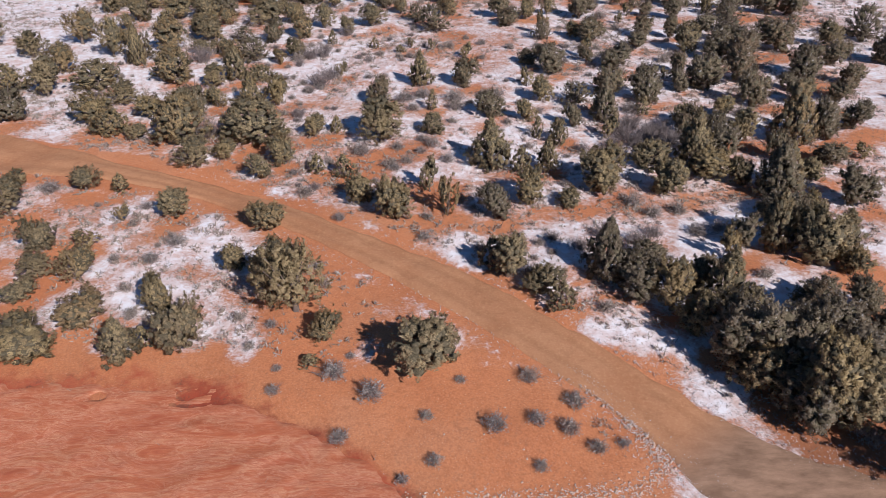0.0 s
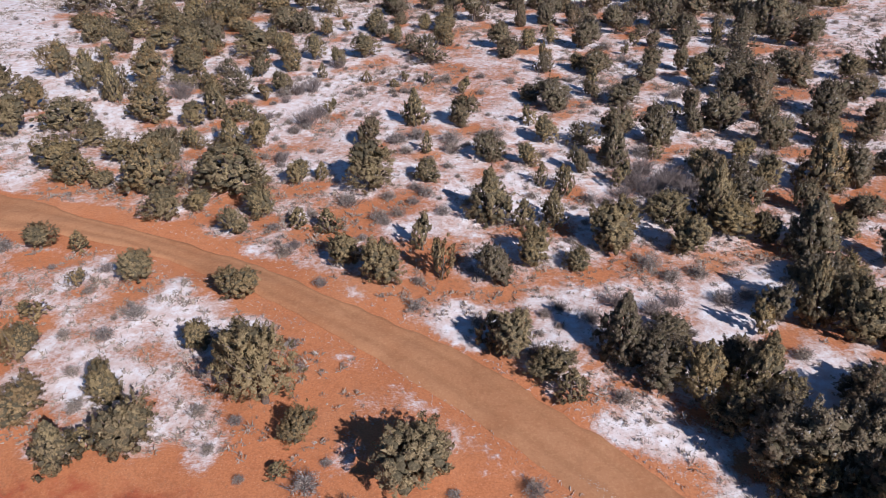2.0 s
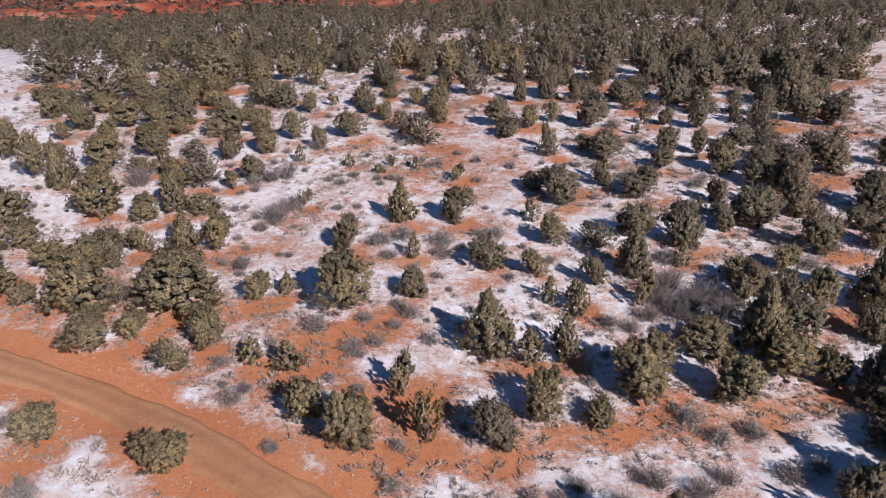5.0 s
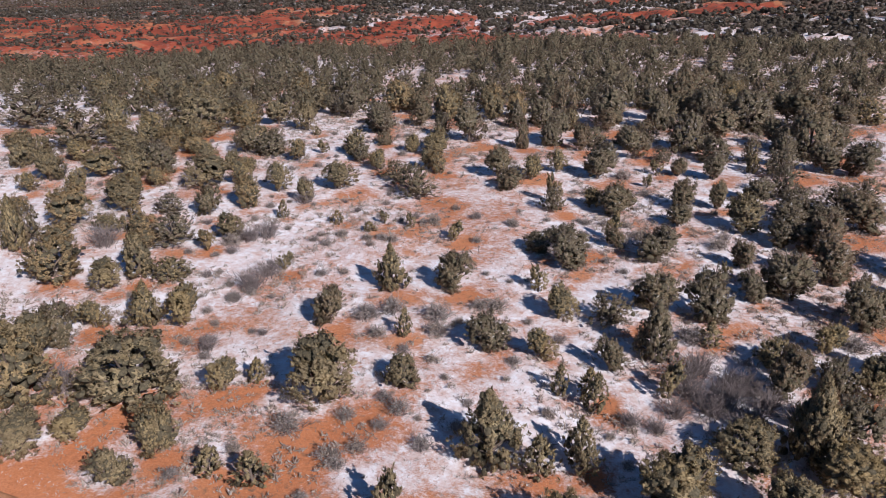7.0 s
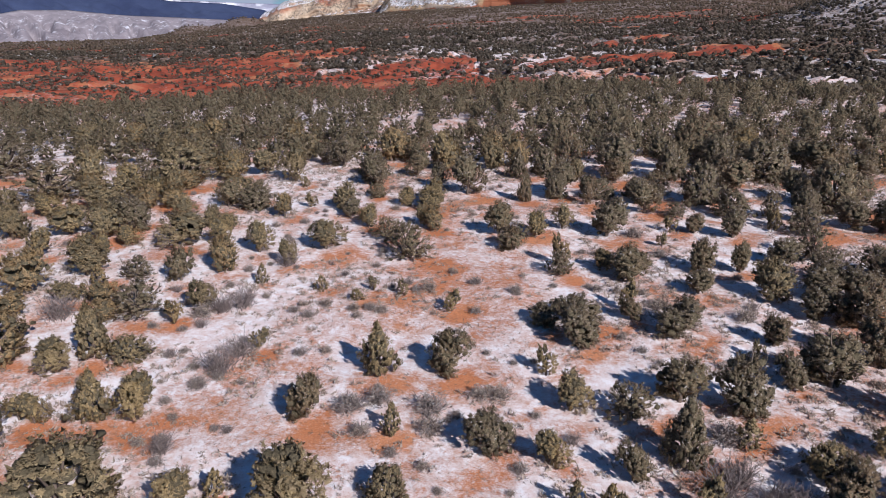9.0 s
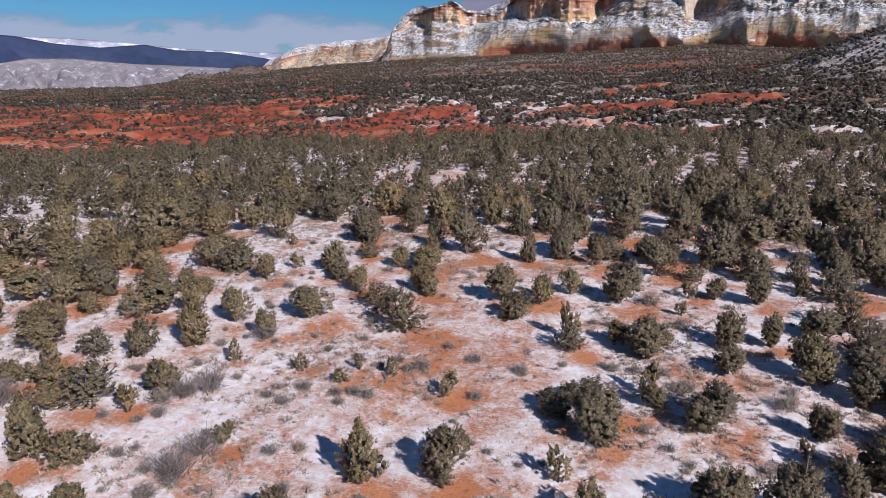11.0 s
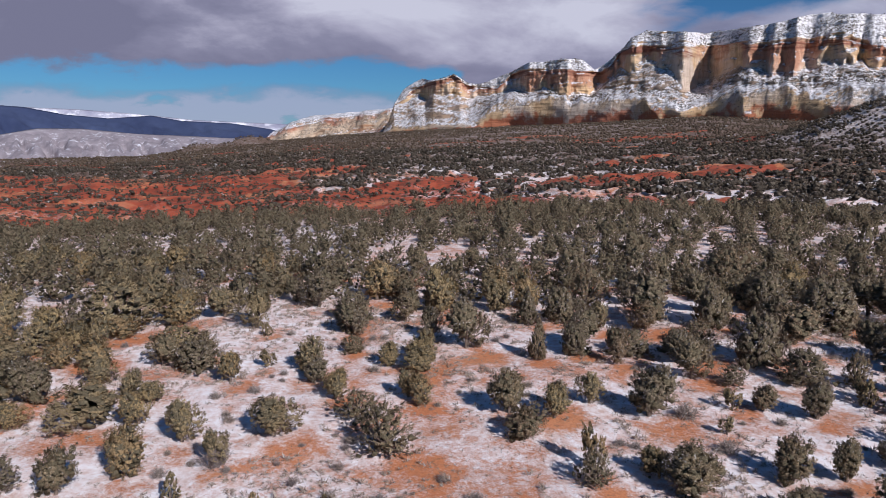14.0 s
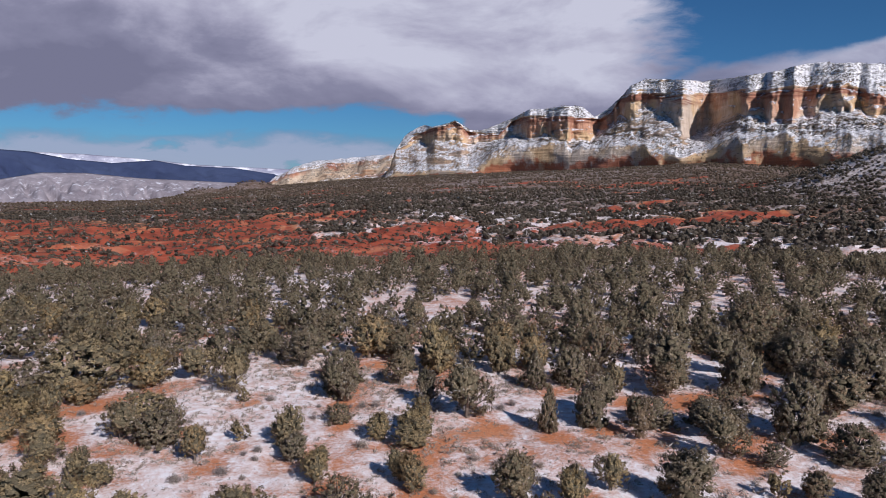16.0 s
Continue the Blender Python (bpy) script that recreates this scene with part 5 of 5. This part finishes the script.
def slash():
    """Snow-crusted sticks and stubble along the graded edges of the road."""
    x, y = scatter(52000, -22, 24, 20, 50, lambda x, y: (rng.random(len(x)) < np.where((x > 6.5) & (y < 33), 1.0, 0.3)) & (np.abs(from_road(x, y) - np.where((x > 6.5) & (y + x > 35), 2.9, 2.0)) < np.where(x > 6.5, 1.1, 0.45)))
    ex, ey = along(np.array([(6.6, 28.6), (7.5, 26.4), (8.7, 24.7), (9.6, 22.2), (8.7, 21.2), (7.6, 20.9), (4.1, 20.6), (0.7, 20.5)]), 0.012).T
    x, y = np.r_[x, ex + rng.normal(0, 0.3, len(ex))], np.r_[y, ey + rng.normal(0, 0.3, len(ex))]
    n = len(x)
    z = height(x, y) - 0.05
    turn, long = rng.uniform(0, 6.28, n), rng.uniform(0.08, 0.26, n)
    way = np.stack([np.cos(turn), np.sin(turn), np.zeros(n)], 1)
    side = np.stack([-np.sin(turn), np.cos(turn), np.zeros(n)], 1)
    at, up = np.stack([x, y, z], 1), np.array([0, 0, 1.0])
    bend = side * (long * rng.uniform(-0.35, 0.35, n))[:, None]
    thick = rng.uniform(0.006, 0.015, n)[:, None]
    high = rng.uniform(0.04, 0.09, n)[:, None]
    a, b, c = at - way * long[:, None] * 0.5, at + bend + up * high, at + way * long[:, None] * 0.5 + up * high * 0.4
    v = np.stack([a + side * thick, a - side * thick, a + up * (thick * 2), b + side * thick, b - side * thick, b + up * (thick * 2), c], 1).reshape(-1, 3)
    pat = np.array([(0, 3, 5), (0, 5, 2), (1, 2, 5), (1, 5, 4), (3, 6, 5), (4, 5, 6)])
    f = (pat[None] + (np.arange(n) * 7)[:, None, None]).reshape(-1, 3)
    me = mesh_of("roadside_slash", v, f, MAT_SLASH)
    return tagged(new("roadside_slash", me), "snow-crusted sticks and stubble along the road edge", "sticks", kind="stuff")


tufts()
slash()
low_sage()
stones()

# ---- woods beyond the brow ----
def light_tree(leaf_count, blob_knob, lobes, size=(0.10, 0.2)):
    """A cheap tree one metre wide and high: leaf blades over a few lumps."""
    leaves, cores, soft, core_soft = [], [], [], []
    for k in range(lobes):
        t = k * 2.4
        c = np.array([0.2 * math.cos(t), 0.2 * math.sin(t), 0.3 + 0.36 * k / max(1, lobes - 1)]) * rng.uniform(0.85, 1.1, 3) if lobes > 1 else np.array([0, 0, 0.45])
        r = rng.uniform(0.2, 0.29) if lobes > 1 else 0.42
        v, f = blob_knob
        cores.append((c + v * (r * rng.uniform(0.55, 0.95, (len(v), 1))) * np.array([1, 1, 0.95]), f))
        core_soft.append(unit(v + 0.5 * (c - np.array([0, 0, 0.4]))))
        d = unit(rng.normal(0, 1, (max(1, leaf_count // lobes), 3)) + np.array([0, 0, 0.3]))
        v, f = sprigs(c + d * r * 0.75, unit(np.cross(d, rng.normal(0, 1, d.shape)) + np.array([0, 0, 0.5])), rng.uniform(*size, len(d)), 3, 0.42, 0.6, d)
        n = unit(np.repeat(d, 3, 0) + rng.normal(0, 0.15, (len(f), 3)))
        leaves.append((v, facing(v, f, n)))
        soft.append(np.repeat(n, 3, 0))
    count = sum(len(f) for _, f in leaves)
    v, f = joined(leaves + cores)
    return v, np.array(f), count, np.concatenate(soft + core_soft)


def woods(name, label, xs, ys, wide, tall, kinds, zs=None, mats=None):
    """Joined far trees: one mesh of kind stuff."""
    zs = height(xs, ys) if zs is None else zs
    verts, tris, index, soft, base = [], [], [], [], 0
    pick = rng.integers(len(kinds), size=len(xs))
    for k, (v, f, leaves, n) in enumerate(kinds):
        i = np.flatnonzero(pick == k)
        a = rng.uniform(0, 6.28, len(i))
        c, s = np.cos(a)[:, None], np.sin(a)[:, None]
        x = (v[:, 0] * c - v[:, 1] * s) * wide[i, None] + xs[i, None]
        y = (v[:, 0] * s + v[:, 1] * c) * wide[i, None] + ys[i, None]
        z = v[:, 2] * tall[i, None] + zs[i, None] - 0.05
        verts.append(np.stack([x, y, z], -1).reshape(-1, 3))
        soft.append(np.stack([n[:, 0] * c - n[:, 1] * s, n[:, 0] * s + n[:, 1] * c, np.broadcast_to(n[:, 2], x.shape)], -1).reshape(-1, 3))
        tris.append((f[None] + (np.arange(len(i)) * len(v))[:, None, None] + base).reshape(-1, 3))
        index.append(np.tile(np.r_[np.zeros(leaves, int), np.ones(len(f) - leaves, int)], len(i)))
        base += len(i) * len(v)
    me = mesh_of(name, np.concatenate(verts), np.concatenate(tris), mats or [MAT_LEAF_FROST, MAT_INNER], False, np.concatenate(index), np.concatenate(soft))
    return tagged(new(name, me), label, "trees", kind="stuff")


def polar(count, r0, r1, a0, a1, power=1.0):
    r = (r0 ** (1 + power) + rng.random(count) * (r1 ** (1 + power) - r0 ** (1 + power))) ** (1 / (1 + power))
    a = rng.uniform(a0, a1, count)
    return 2 + r * np.sin(a), 48 + r * np.cos(a), r, a


# the brow
x, y, r, a = polar(5200, 72, 205, -0.66, 0.66)
open_ground = fbm(x / 22, y / 22, 101, 3)
ok = (rng.random(len(x)) < (1 - 0.93 * redness(x, y)) * np.clip((open_ground - 0.36 - 0.03 * (a < -0.2)) * 4.5, 0.3, 1)) & (y > 120 + 10 * (fbm(x / 20, y / 20, 103, 2) - 0.5))
sel, cells = [], {}
for k in np.flatnonzero(ok):
    key = (int(x[k] // 3.7), int(y[k] // 4.7))
    if key not in cells and free_spot(x[k], y[k], 2.5, 0.4):
        cells[key] = 1
        sel.append(k)
x, y = x[sel], y[sel]
wide = np.clip(rng.normal(3.7, 0.7, len(x)), 2.0, 5.2)
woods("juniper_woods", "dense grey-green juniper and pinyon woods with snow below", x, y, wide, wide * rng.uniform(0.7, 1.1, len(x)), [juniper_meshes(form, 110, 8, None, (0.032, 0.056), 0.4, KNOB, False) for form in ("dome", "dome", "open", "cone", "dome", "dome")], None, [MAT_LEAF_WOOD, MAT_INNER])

# low scrub on the red flats
x, y, r, a = polar(44000, 180, 640, -0.68, 0.5, 0.3)
ok = (redness(x, y) > 0.3) & (rng.random(len(x)) < np.clip((fbm(x / 25, y / 14, 109, 4) - 0.44) * 7 + 0.45 * smooth(-a, 0.1, 0.2), 0.06, 1))
x, y = x[ok], y[ok]
wide = rng.uniform(0.5, 1.3, len(x)) * (1 + 0.5 * smooth(-a[ok], 0.1, 0.25))
woods("desert_scrub", "low dark scrub dotted over bare red flats", x, y, wide, wide * rng.uniform(0.5, 0.8, len(x)), [light_tree(3, KNOB, 1, (0.22, 0.42)) for _ in range(3)], None, [MAT_FAR_LEAF, MAT_FAR_LEAF])

# the red flats and the slope
x, y, r, a = polar(27000, 170, 760, -0.68, 0.68, 0.5)
red = redness(x, y)
patchy = fbm(x / 40, y / 40, 105, 4)
ok = rng.random(len(x)) < np.where(red > 0.35, 0.02 + 0.3 * smooth(patchy, 0.5, 0.62) + 0.25 * smooth(-a, 0.15, 0.4) * smooth(patchy, 0.38, 0.55), np.clip((patchy - 0.3) * 6, 0.25, 1) + 0.5 * smooth(a, 0.3, 0.42)) * smooth(r, 180, 235)
x, y, red = x[ok], y[ok], red[ok]
wide = np.clip(rng.normal(2.9, 0.7, len(x)), 1.3, 4.6) * np.where(red > 0.35, 0.68, 1.0)
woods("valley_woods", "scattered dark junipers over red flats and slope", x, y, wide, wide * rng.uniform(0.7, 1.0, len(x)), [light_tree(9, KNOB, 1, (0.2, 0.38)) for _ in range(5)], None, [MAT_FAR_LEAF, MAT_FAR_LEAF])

x, y, r, a = polar(30000, 700, 2300, -0.68, 0.68, 0.2)
ok = rng.random(len(x)) < np.clip((fbm(x / 90, y / 90, 107, 4) - 0.22) * 4, 0.15, 1) * (1 - 0.75 * smooth(-a, 0.3, 0.42) * smooth(r, 700, 1100))
x, y, r = x[ok], y[ok], r[ok]
wide = rng.uniform(2.8, 5.2, len(x)) * (0.8 + r / 2500)
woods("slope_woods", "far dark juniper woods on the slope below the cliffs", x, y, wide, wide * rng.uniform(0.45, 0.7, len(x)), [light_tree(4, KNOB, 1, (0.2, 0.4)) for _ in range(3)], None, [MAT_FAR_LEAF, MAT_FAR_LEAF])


# ---- cliffs and ranges ----
def polar_line(stops, gap):
    """A line on the plan from (tangent of bearing, distance) stops."""
    s, r = np.array(stops).T
    a = np.arctan(s)
    return along(np.stack([2 + r * np.sin(a), 48 + r * np.cos(a)], 1), gap)


SLOPES = []


def mesa(name, label, stops, crest, profile, bulge, gap, rows, mat):
    """A cliff line: foot, walls and ledges, rim and plateau, with buttresses and recesses."""
    line = polar_line(stops, gap)
    d = np.gradient(line, axis=0)
    d /= np.hypot(*d.T)[:, None]
    back = np.stack([-d[:, 1], d[:, 0]], 1)
    if ((back * (line - (2, 48))).sum(1)).mean() < 0:
        back = -back
    s = np.arange(len(line)) * gap
    set_back, rise = np.array(profile).T
    q = np.linspace(0, 1, rows)
    knots = np.linspace(0, 1, len(profile))
    r, a = bearing(line[:, 0], line[:, 1])
    foot = lie(line[:, 0], line[:, 1]) - 6
    rim = line + back * (max(set_back) * 0.25)
    rim_r, rim_a = bearing(rim[:, 0], rim[:, 1])
    top = 22.8 + np.interp(np.tan(rim_a), *np.array(crest).T) * rim_r * np.cos(rim_a)
    top = top + (fbm(s / 14, s * 0, 120, 3) - 0.5) * 7
    big = np.abs(fbm(s / 260, s * 0, 111, 3) - 0.5) * 2
    butt = (1 - big) * 130 * bulge - 70 * bulge
    verts, tall = [], []
    for v in q:
        back_by, up = np.interp(v, knots, set_back), np.interp(v, knots, rise)
        warp = np.clip((fbm(s / 150, s * 0, 141, 3) - 0.5) * 0.95, -0.24, 0.24) * math.sin(math.pi * min(up, 1.0))
        z = foot + (top - foot) * (up + warp)
        wall = 0.35 + 0.65 * smooth(np.array([up]), 0.1, 0.4)[0] * (1 - smooth(np.array([up]), 0.9, 1.0)[0])
        tier = 0.0 if up < 0.5 else 40.0
        rib = (np.abs(fbm(s / 75 + tier, z / 500, 113, 3) - 0.5) * 2) ** 0.8 * 52 * bulge + np.abs(fbm(s / 22 + tier, z / 200, 115, 2) - 0.5) * 26 * bulge
        rough = (fbm(s / 7, z / 9, 117, 3) - 0.5) * 7
        ledge = (fbm(s / 240 + 5, np.full(len(s), up * 9.0), 119, 3) - 0.5) * 45 * bulge
        off = back_by - butt + (rib + ledge) * wall + rough
        p = line + back * off[:, None]
        verts.append(np.c_[p, z + (fbm(s / 9, s * 0 + back_by / 9, 121, 3) - 0.5) * 6 * up])
        tall.append(np.full(len(s), up))
    me = mesh_of(name, np.concatenate(verts), sheet(rows, len(s)), mat)
    give(me, "tall", np.concatenate(tall))
    SLOPES.append((np.concatenate(verts), np.concatenate(tall)))
    return tagged(new(name, me), label, "cliff", kind="structure")


# the great cliff, by tangent of the bearing: heights of its beds as tangents over the eye, and how far its walls stand back
CLIFF_FOOT = [(-0.09, 2300), (0.0, 2120), (0.1, 2000), (0.2, 1860), (0.25, 1790), (0.33, 1700), (0.42, 1630), (0.5, 1570), (0.62, 1510), (0.75, 1470), (1.4, 1400)]
CREST = [(-0.086, 0.0034), (-0.074, 0.0206), (-0.066, 0.0472), (-0.054, 0.0658), (-0.038, 0.0766), (-0.027, 0.0813), (-0.015, 0.0789), (0.016, 0.0874), (0.036, 0.0759), (0.052, 0.0751), (0.095, 0.0905), (0.118, 0.1036), (0.168, 0.109), (0.192, 0.1059), (0.208, 0.0944), (0.227, 0.1059), (0.246, 0.1228), (0.257, 0.1366), (0.277, 0.1458), (0.331, 0.1458), (0.355, 0.1427), (0.393, 0.1473), (0.432, 0.1534), (0.47, 0.1611), (0.501, 0.1687), (0.555, 0.171), (0.608, 0.1671), (0.865, 0.1785), (1.406, 0.1899)]
CAP_FOOT = [(-0.086, 0.0034), (-0.074, 0.0191), (-0.066, 0.044), (-0.038, 0.0673), (-0.015, 0.0782), (0.016, 0.0851), (0.032, 0.0735), (0.075, 0.0689), (0.095, 0.0874), (0.11, 0.0936), (0.169, 0.0952), (0.204, 0.0928), (0.216, 0.089), (0.231, 0.1006), (0.242, 0.1198), (0.258, 0.1251), (0.355, 0.1251), (0.402, 0.129), (0.441, 0.1305), (0.479, 0.1366), (0.557, 0.1366), (0.61, 0.1251), (0.868, 0.1366), (1.412, 0.1443)]
WALL_FOOT = [(-0.086, 0.0034), (-0.074, 0.0175), (-0.066, 0.0394), (-0.038, 0.0534), (0.032, 0.0557), (0.075, 0.0596), (0.095, 0.0673), (0.13, 0.0635), (0.204, 0.0635), (0.231, 0.0789), (0.243, 0.0921), (0.309, 0.0905), (0.333, 0.0712), (0.357, 0.0712), (0.403, 0.0944), (0.481, 0.089), (0.52, 0.0944), (0.559, 0.1021), (0.612, 0.0944), (0.871, 0.0982), (1.417, 0.1059)]
DOME_TOP = [(-0.086, 0.0026), (-0.074, 0.0128), (-0.066, 0.0206), (-0.015, 0.023), (0.032, 0.0269), (0.052, 0.0324), (0.067, 0.0456), (0.095, 0.0557), (0.169, 0.0596), (0.177, 0.0487), (0.193, 0.0549), (0.259, 0.0596), (0.287, 0.0573), (0.334, 0.0487), (0.358, 0.0456), (0.388, 0.0673), (0.435, 0.0766), (0.474, 0.0813), (0.49, 0.0658), (0.56, 0.0735), (0.613, 0.0789), (0.873, 0.0751), (1.421, 0.0751)]
SET_BACK = [(-0.074, 0), (-0.023, 30), (-0.013, -30), (0.025, -20), (0.036, 40), (0.088, 80), (0.096, 85), (0.119, 0), (0.171, -25), (0.21, 70), (0.238, 40), (0.258, -15), (0.329, -25), (0.349, 130), (0.365, 170), (0.412, 0), (0.422, -14), (0.444, 22), (0.449, -4), (0.471, 18), (0.481, -9), (0.503, 27), (0.519, 0), (0.566, 20), (0.62, 60), (0.883, 0)]


def great_cliff():
    """Rounded slickrock domes at the foot, a snowy ledge, a ribbed upper wall and a sloping wooded cap."""
    s = np.arange(-0.086, 1.3, 0.0014)
    a = np.arctan(s)
    at = lambda stops: np.interp(s, *np.array(stops).T)
    jag = lambda seed, amp: (fbm(s * 42, s * 0, seed, 5) - 0.5) * amp
    r0 = at(CLIFF_FOOT)
    run = s * 1700
    stand = at(SET_BACK)
    for _ in range(2):
        stand[1:-1] = (stand[:-2] + 2 * stand[1:-1] + stand[2:]) / 4
    foot = lie(2 + r0 * np.sin(a), 48 + r0 * np.cos(a)) - 8
    tops = [at(DOME_TOP) + jag(201, 0.016), at(WALL_FOOT) + jag(203, 0.022), at(CAP_FOOT) + jag(205, 0.006), at(CREST) + jag(207, 0.004)]
    r, low, verts, zone = r0 + 0.12 * stand, foot, [], []
    for level, (top, rows) in enumerate(zip(tops, (22, 24, 30, 22))):
        guess = np.maximum(22.8 + top * r * np.cos(a) - low, 0.5)
        deep = guess * (0.55, 1.45, 0.16, 1.7)[level] + (18, 4, 3, 4)[level] + (0, 0.85, 0, 0)[level] * np.maximum(stand + 30, 0)
        high = np.maximum(22.8 + top * (r + deep) * np.cos(a), low + 0.5)
        for k in range(rows):
            u = k / (rows - 1) if level == 3 else k / rows
            z = low + (high - low) * u
            if level == 0:
                rr = r + deep * (1 - math.sqrt(max(0, 1 - (0.97 * u) ** 2)))
                rr += (np.abs(fbm(run / 110, run * 0 + 0.6 * u, 211, 2) - 0.5) * 90 + (fbm(run / 40, z / 22, 212, 3) - 0.5) * 16) * (1 - 0.6 * u)
            elif level == 1:
                rr = r + deep * u + np.abs(fbm(run / 110, run * 0 + 0.6, 211, 2) - 0.5) * 36 * (1 - u)
                rr += (fbm(run / 45, z / 14, 213, 4) - 0.5) * 44 * math.sin(math.pi * u)
            else:
                stair = u + 0.05 * math.sin(u * 18.8) if level == 2 else u
                rr = r + deep * stair
                rib = np.abs(fbm(run / 70, z / 120, 215, 3) - 0.5) * 60 + np.abs(fbm(run / 22, z / 45, 217, 3) - 0.5) * 36 + (fbm(run / 60, z / 10, 218, 3) - 0.5) * 14
                rr += rib * (min(1, 6 * u) if level == 2 else (1 - u) ** 5) + (fbm(run / 8, z / 7, 219, 2) - 0.5) * 5 + (fbm(run / 70, z / 8, 225, 3) - 0.5) * 22 * (level == 3)
            z = z + (fbm(run / 10, rr / 10, 221, 3) - 0.5) * (5 if level in (1, 3) else 2) * math.sin(math.pi * min(1, u + 0.02))
            verts.append(np.stack([2 + rr * np.sin(a), 48 + rr * np.cos(a), z], 1))
            zone.append(np.full(len(s), level + u))
        r, low = r + deep, high
    for back in (60, 300, 900):
        verts.append(np.stack([2 + (r + back) * np.sin(a), 48 + (r + back) * np.cos(a), low - 0.03 * back], 1))
        zone.append(np.full(len(s), 4.0))
    verts, zone = np.concatenate(verts), np.concatenate(zone)
    me = mesh_of("mesa_cliff", verts, sheet(101, len(s)), MAT_CLIFF)
    give(me, "zone", zone)
    SLOPES.append((verts, zone))
    return tagged(new("mesa_cliff", me), "banded cream, gold and rust sandstone cliffs with snow on every ledge", "cliff", kind="structure")


great_cliff()
mesa("distant_mesa", "pale distant sandstone mesa with a snowy top",
     [(-0.02, 2900), (-0.12, 3000), (-0.2, 3100), (-0.26, 3160)],
     [(-0.25, 0.008), (-0.235, 0.012), (-0.215, 0.023), (-0.19, 0.032), (-0.145, 0.037), (-0.075, 0.044), (0, 0.05)],
     [(0, 0), (60, 0.15), (100, 0.3), (125, 0.5), (150, 0.8), (180, 0.9), (260, 1.0), (600, 1.0)], 0.6, 7.0, 40, MAT_CLIFF_PALE)


def mountains(name, label, r, crest, base, deep, mat, seed, ridges=1.0, rough=0.55):
    """A range of hills: a crest line with spurs and gullies down its near side."""
    cols, rows = 260, 34
    s = np.linspace(crest[0][0], crest[-1][0], cols)
    a = np.arctan(s)
    top = np.interp(s, *np.array(crest).T) * r * np.cos(a) + 22.8
    low = np.interp(s, *np.array(base).T) * (r - deep) * np.cos(a) + 22.8
    verts = []
    for v in np.linspace(0, 1, rows):
        rr = r - deep * (1 - v)
        spur = (1 - np.abs(fbm(s * 26 / ridges + 0.8 * v, np.full(cols, v * 2.2) + s * 7, seed, 5) - 0.5) * 2)
        up = np.clip(v ** 1.1 * (0.55 + 0.45 * v) + (spur - 0.75) * rough * math.sin(math.pi * v), 0, 1.02)
        verts.append(np.stack([2 + rr * np.sin(a), 48 + rr * np.cos(a), low + (top - low) * up], 1))
    verts.append(np.stack([2 + (r + 60) * np.sin(a), 48 + (r + 60) * np.cos(a), low - 30], 1))
    me = mesh_of(name, np.concatenate(verts), sheet(rows + 1, cols), mat, True)
    return tagged(new(name, me), label, "mountains", kind="structure")


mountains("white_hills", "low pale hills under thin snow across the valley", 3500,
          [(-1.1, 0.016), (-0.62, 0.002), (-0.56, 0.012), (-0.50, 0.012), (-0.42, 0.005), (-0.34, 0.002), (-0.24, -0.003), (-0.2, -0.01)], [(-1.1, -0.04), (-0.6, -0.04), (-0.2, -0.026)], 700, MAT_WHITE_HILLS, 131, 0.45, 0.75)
mountains("dark_range", "wooded mountain range, its dark blue standing for haze and cloud shade", 4150,
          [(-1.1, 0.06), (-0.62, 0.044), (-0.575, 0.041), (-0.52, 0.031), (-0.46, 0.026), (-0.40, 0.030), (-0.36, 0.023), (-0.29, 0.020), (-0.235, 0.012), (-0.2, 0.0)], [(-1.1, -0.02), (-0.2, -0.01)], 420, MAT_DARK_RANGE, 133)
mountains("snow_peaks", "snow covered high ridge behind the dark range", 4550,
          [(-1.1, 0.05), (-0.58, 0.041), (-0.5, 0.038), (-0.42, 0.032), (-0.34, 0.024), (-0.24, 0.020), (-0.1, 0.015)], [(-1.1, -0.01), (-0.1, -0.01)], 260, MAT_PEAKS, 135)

# trees on the talus and on the snowy cap
spots, up = SLOPES[0]
near = np.hypot(spots[:, 0], spots[:, 1]) < 2600
chance = np.interp(up, [0, 0.1, 0.25, 0.95, 1.1, 1.8, 2.0, 2.9, 3.05, 3.9, 4.0], [0.8, 0.7, 0.1, 0.03, 0.45, 0.36, 0.0, 0.0, 0.5, 0.5, 0.3])
ok = near & (rng.random(len(up)) < chance * 0.8) & (fbm(spots[:, 0] / 45, spots[:, 1] / 45, 223, 3) > 0.42)
p = spots[ok]
wide = rng.uniform(2.2, 5.0, len(p))
woods("cliff_woods", "dark trees on the snowy talus and rim of the cliffs", p[:, 0], p[:, 1], wide, wide * rng.uniform(0.6, 0.9, len(p)), [light_tree(1, KNOB, 1) for _ in range(3)], p[:, 2] - 0.4, [MAT_FAR_LEAF, MAT_FAR_LEAF])
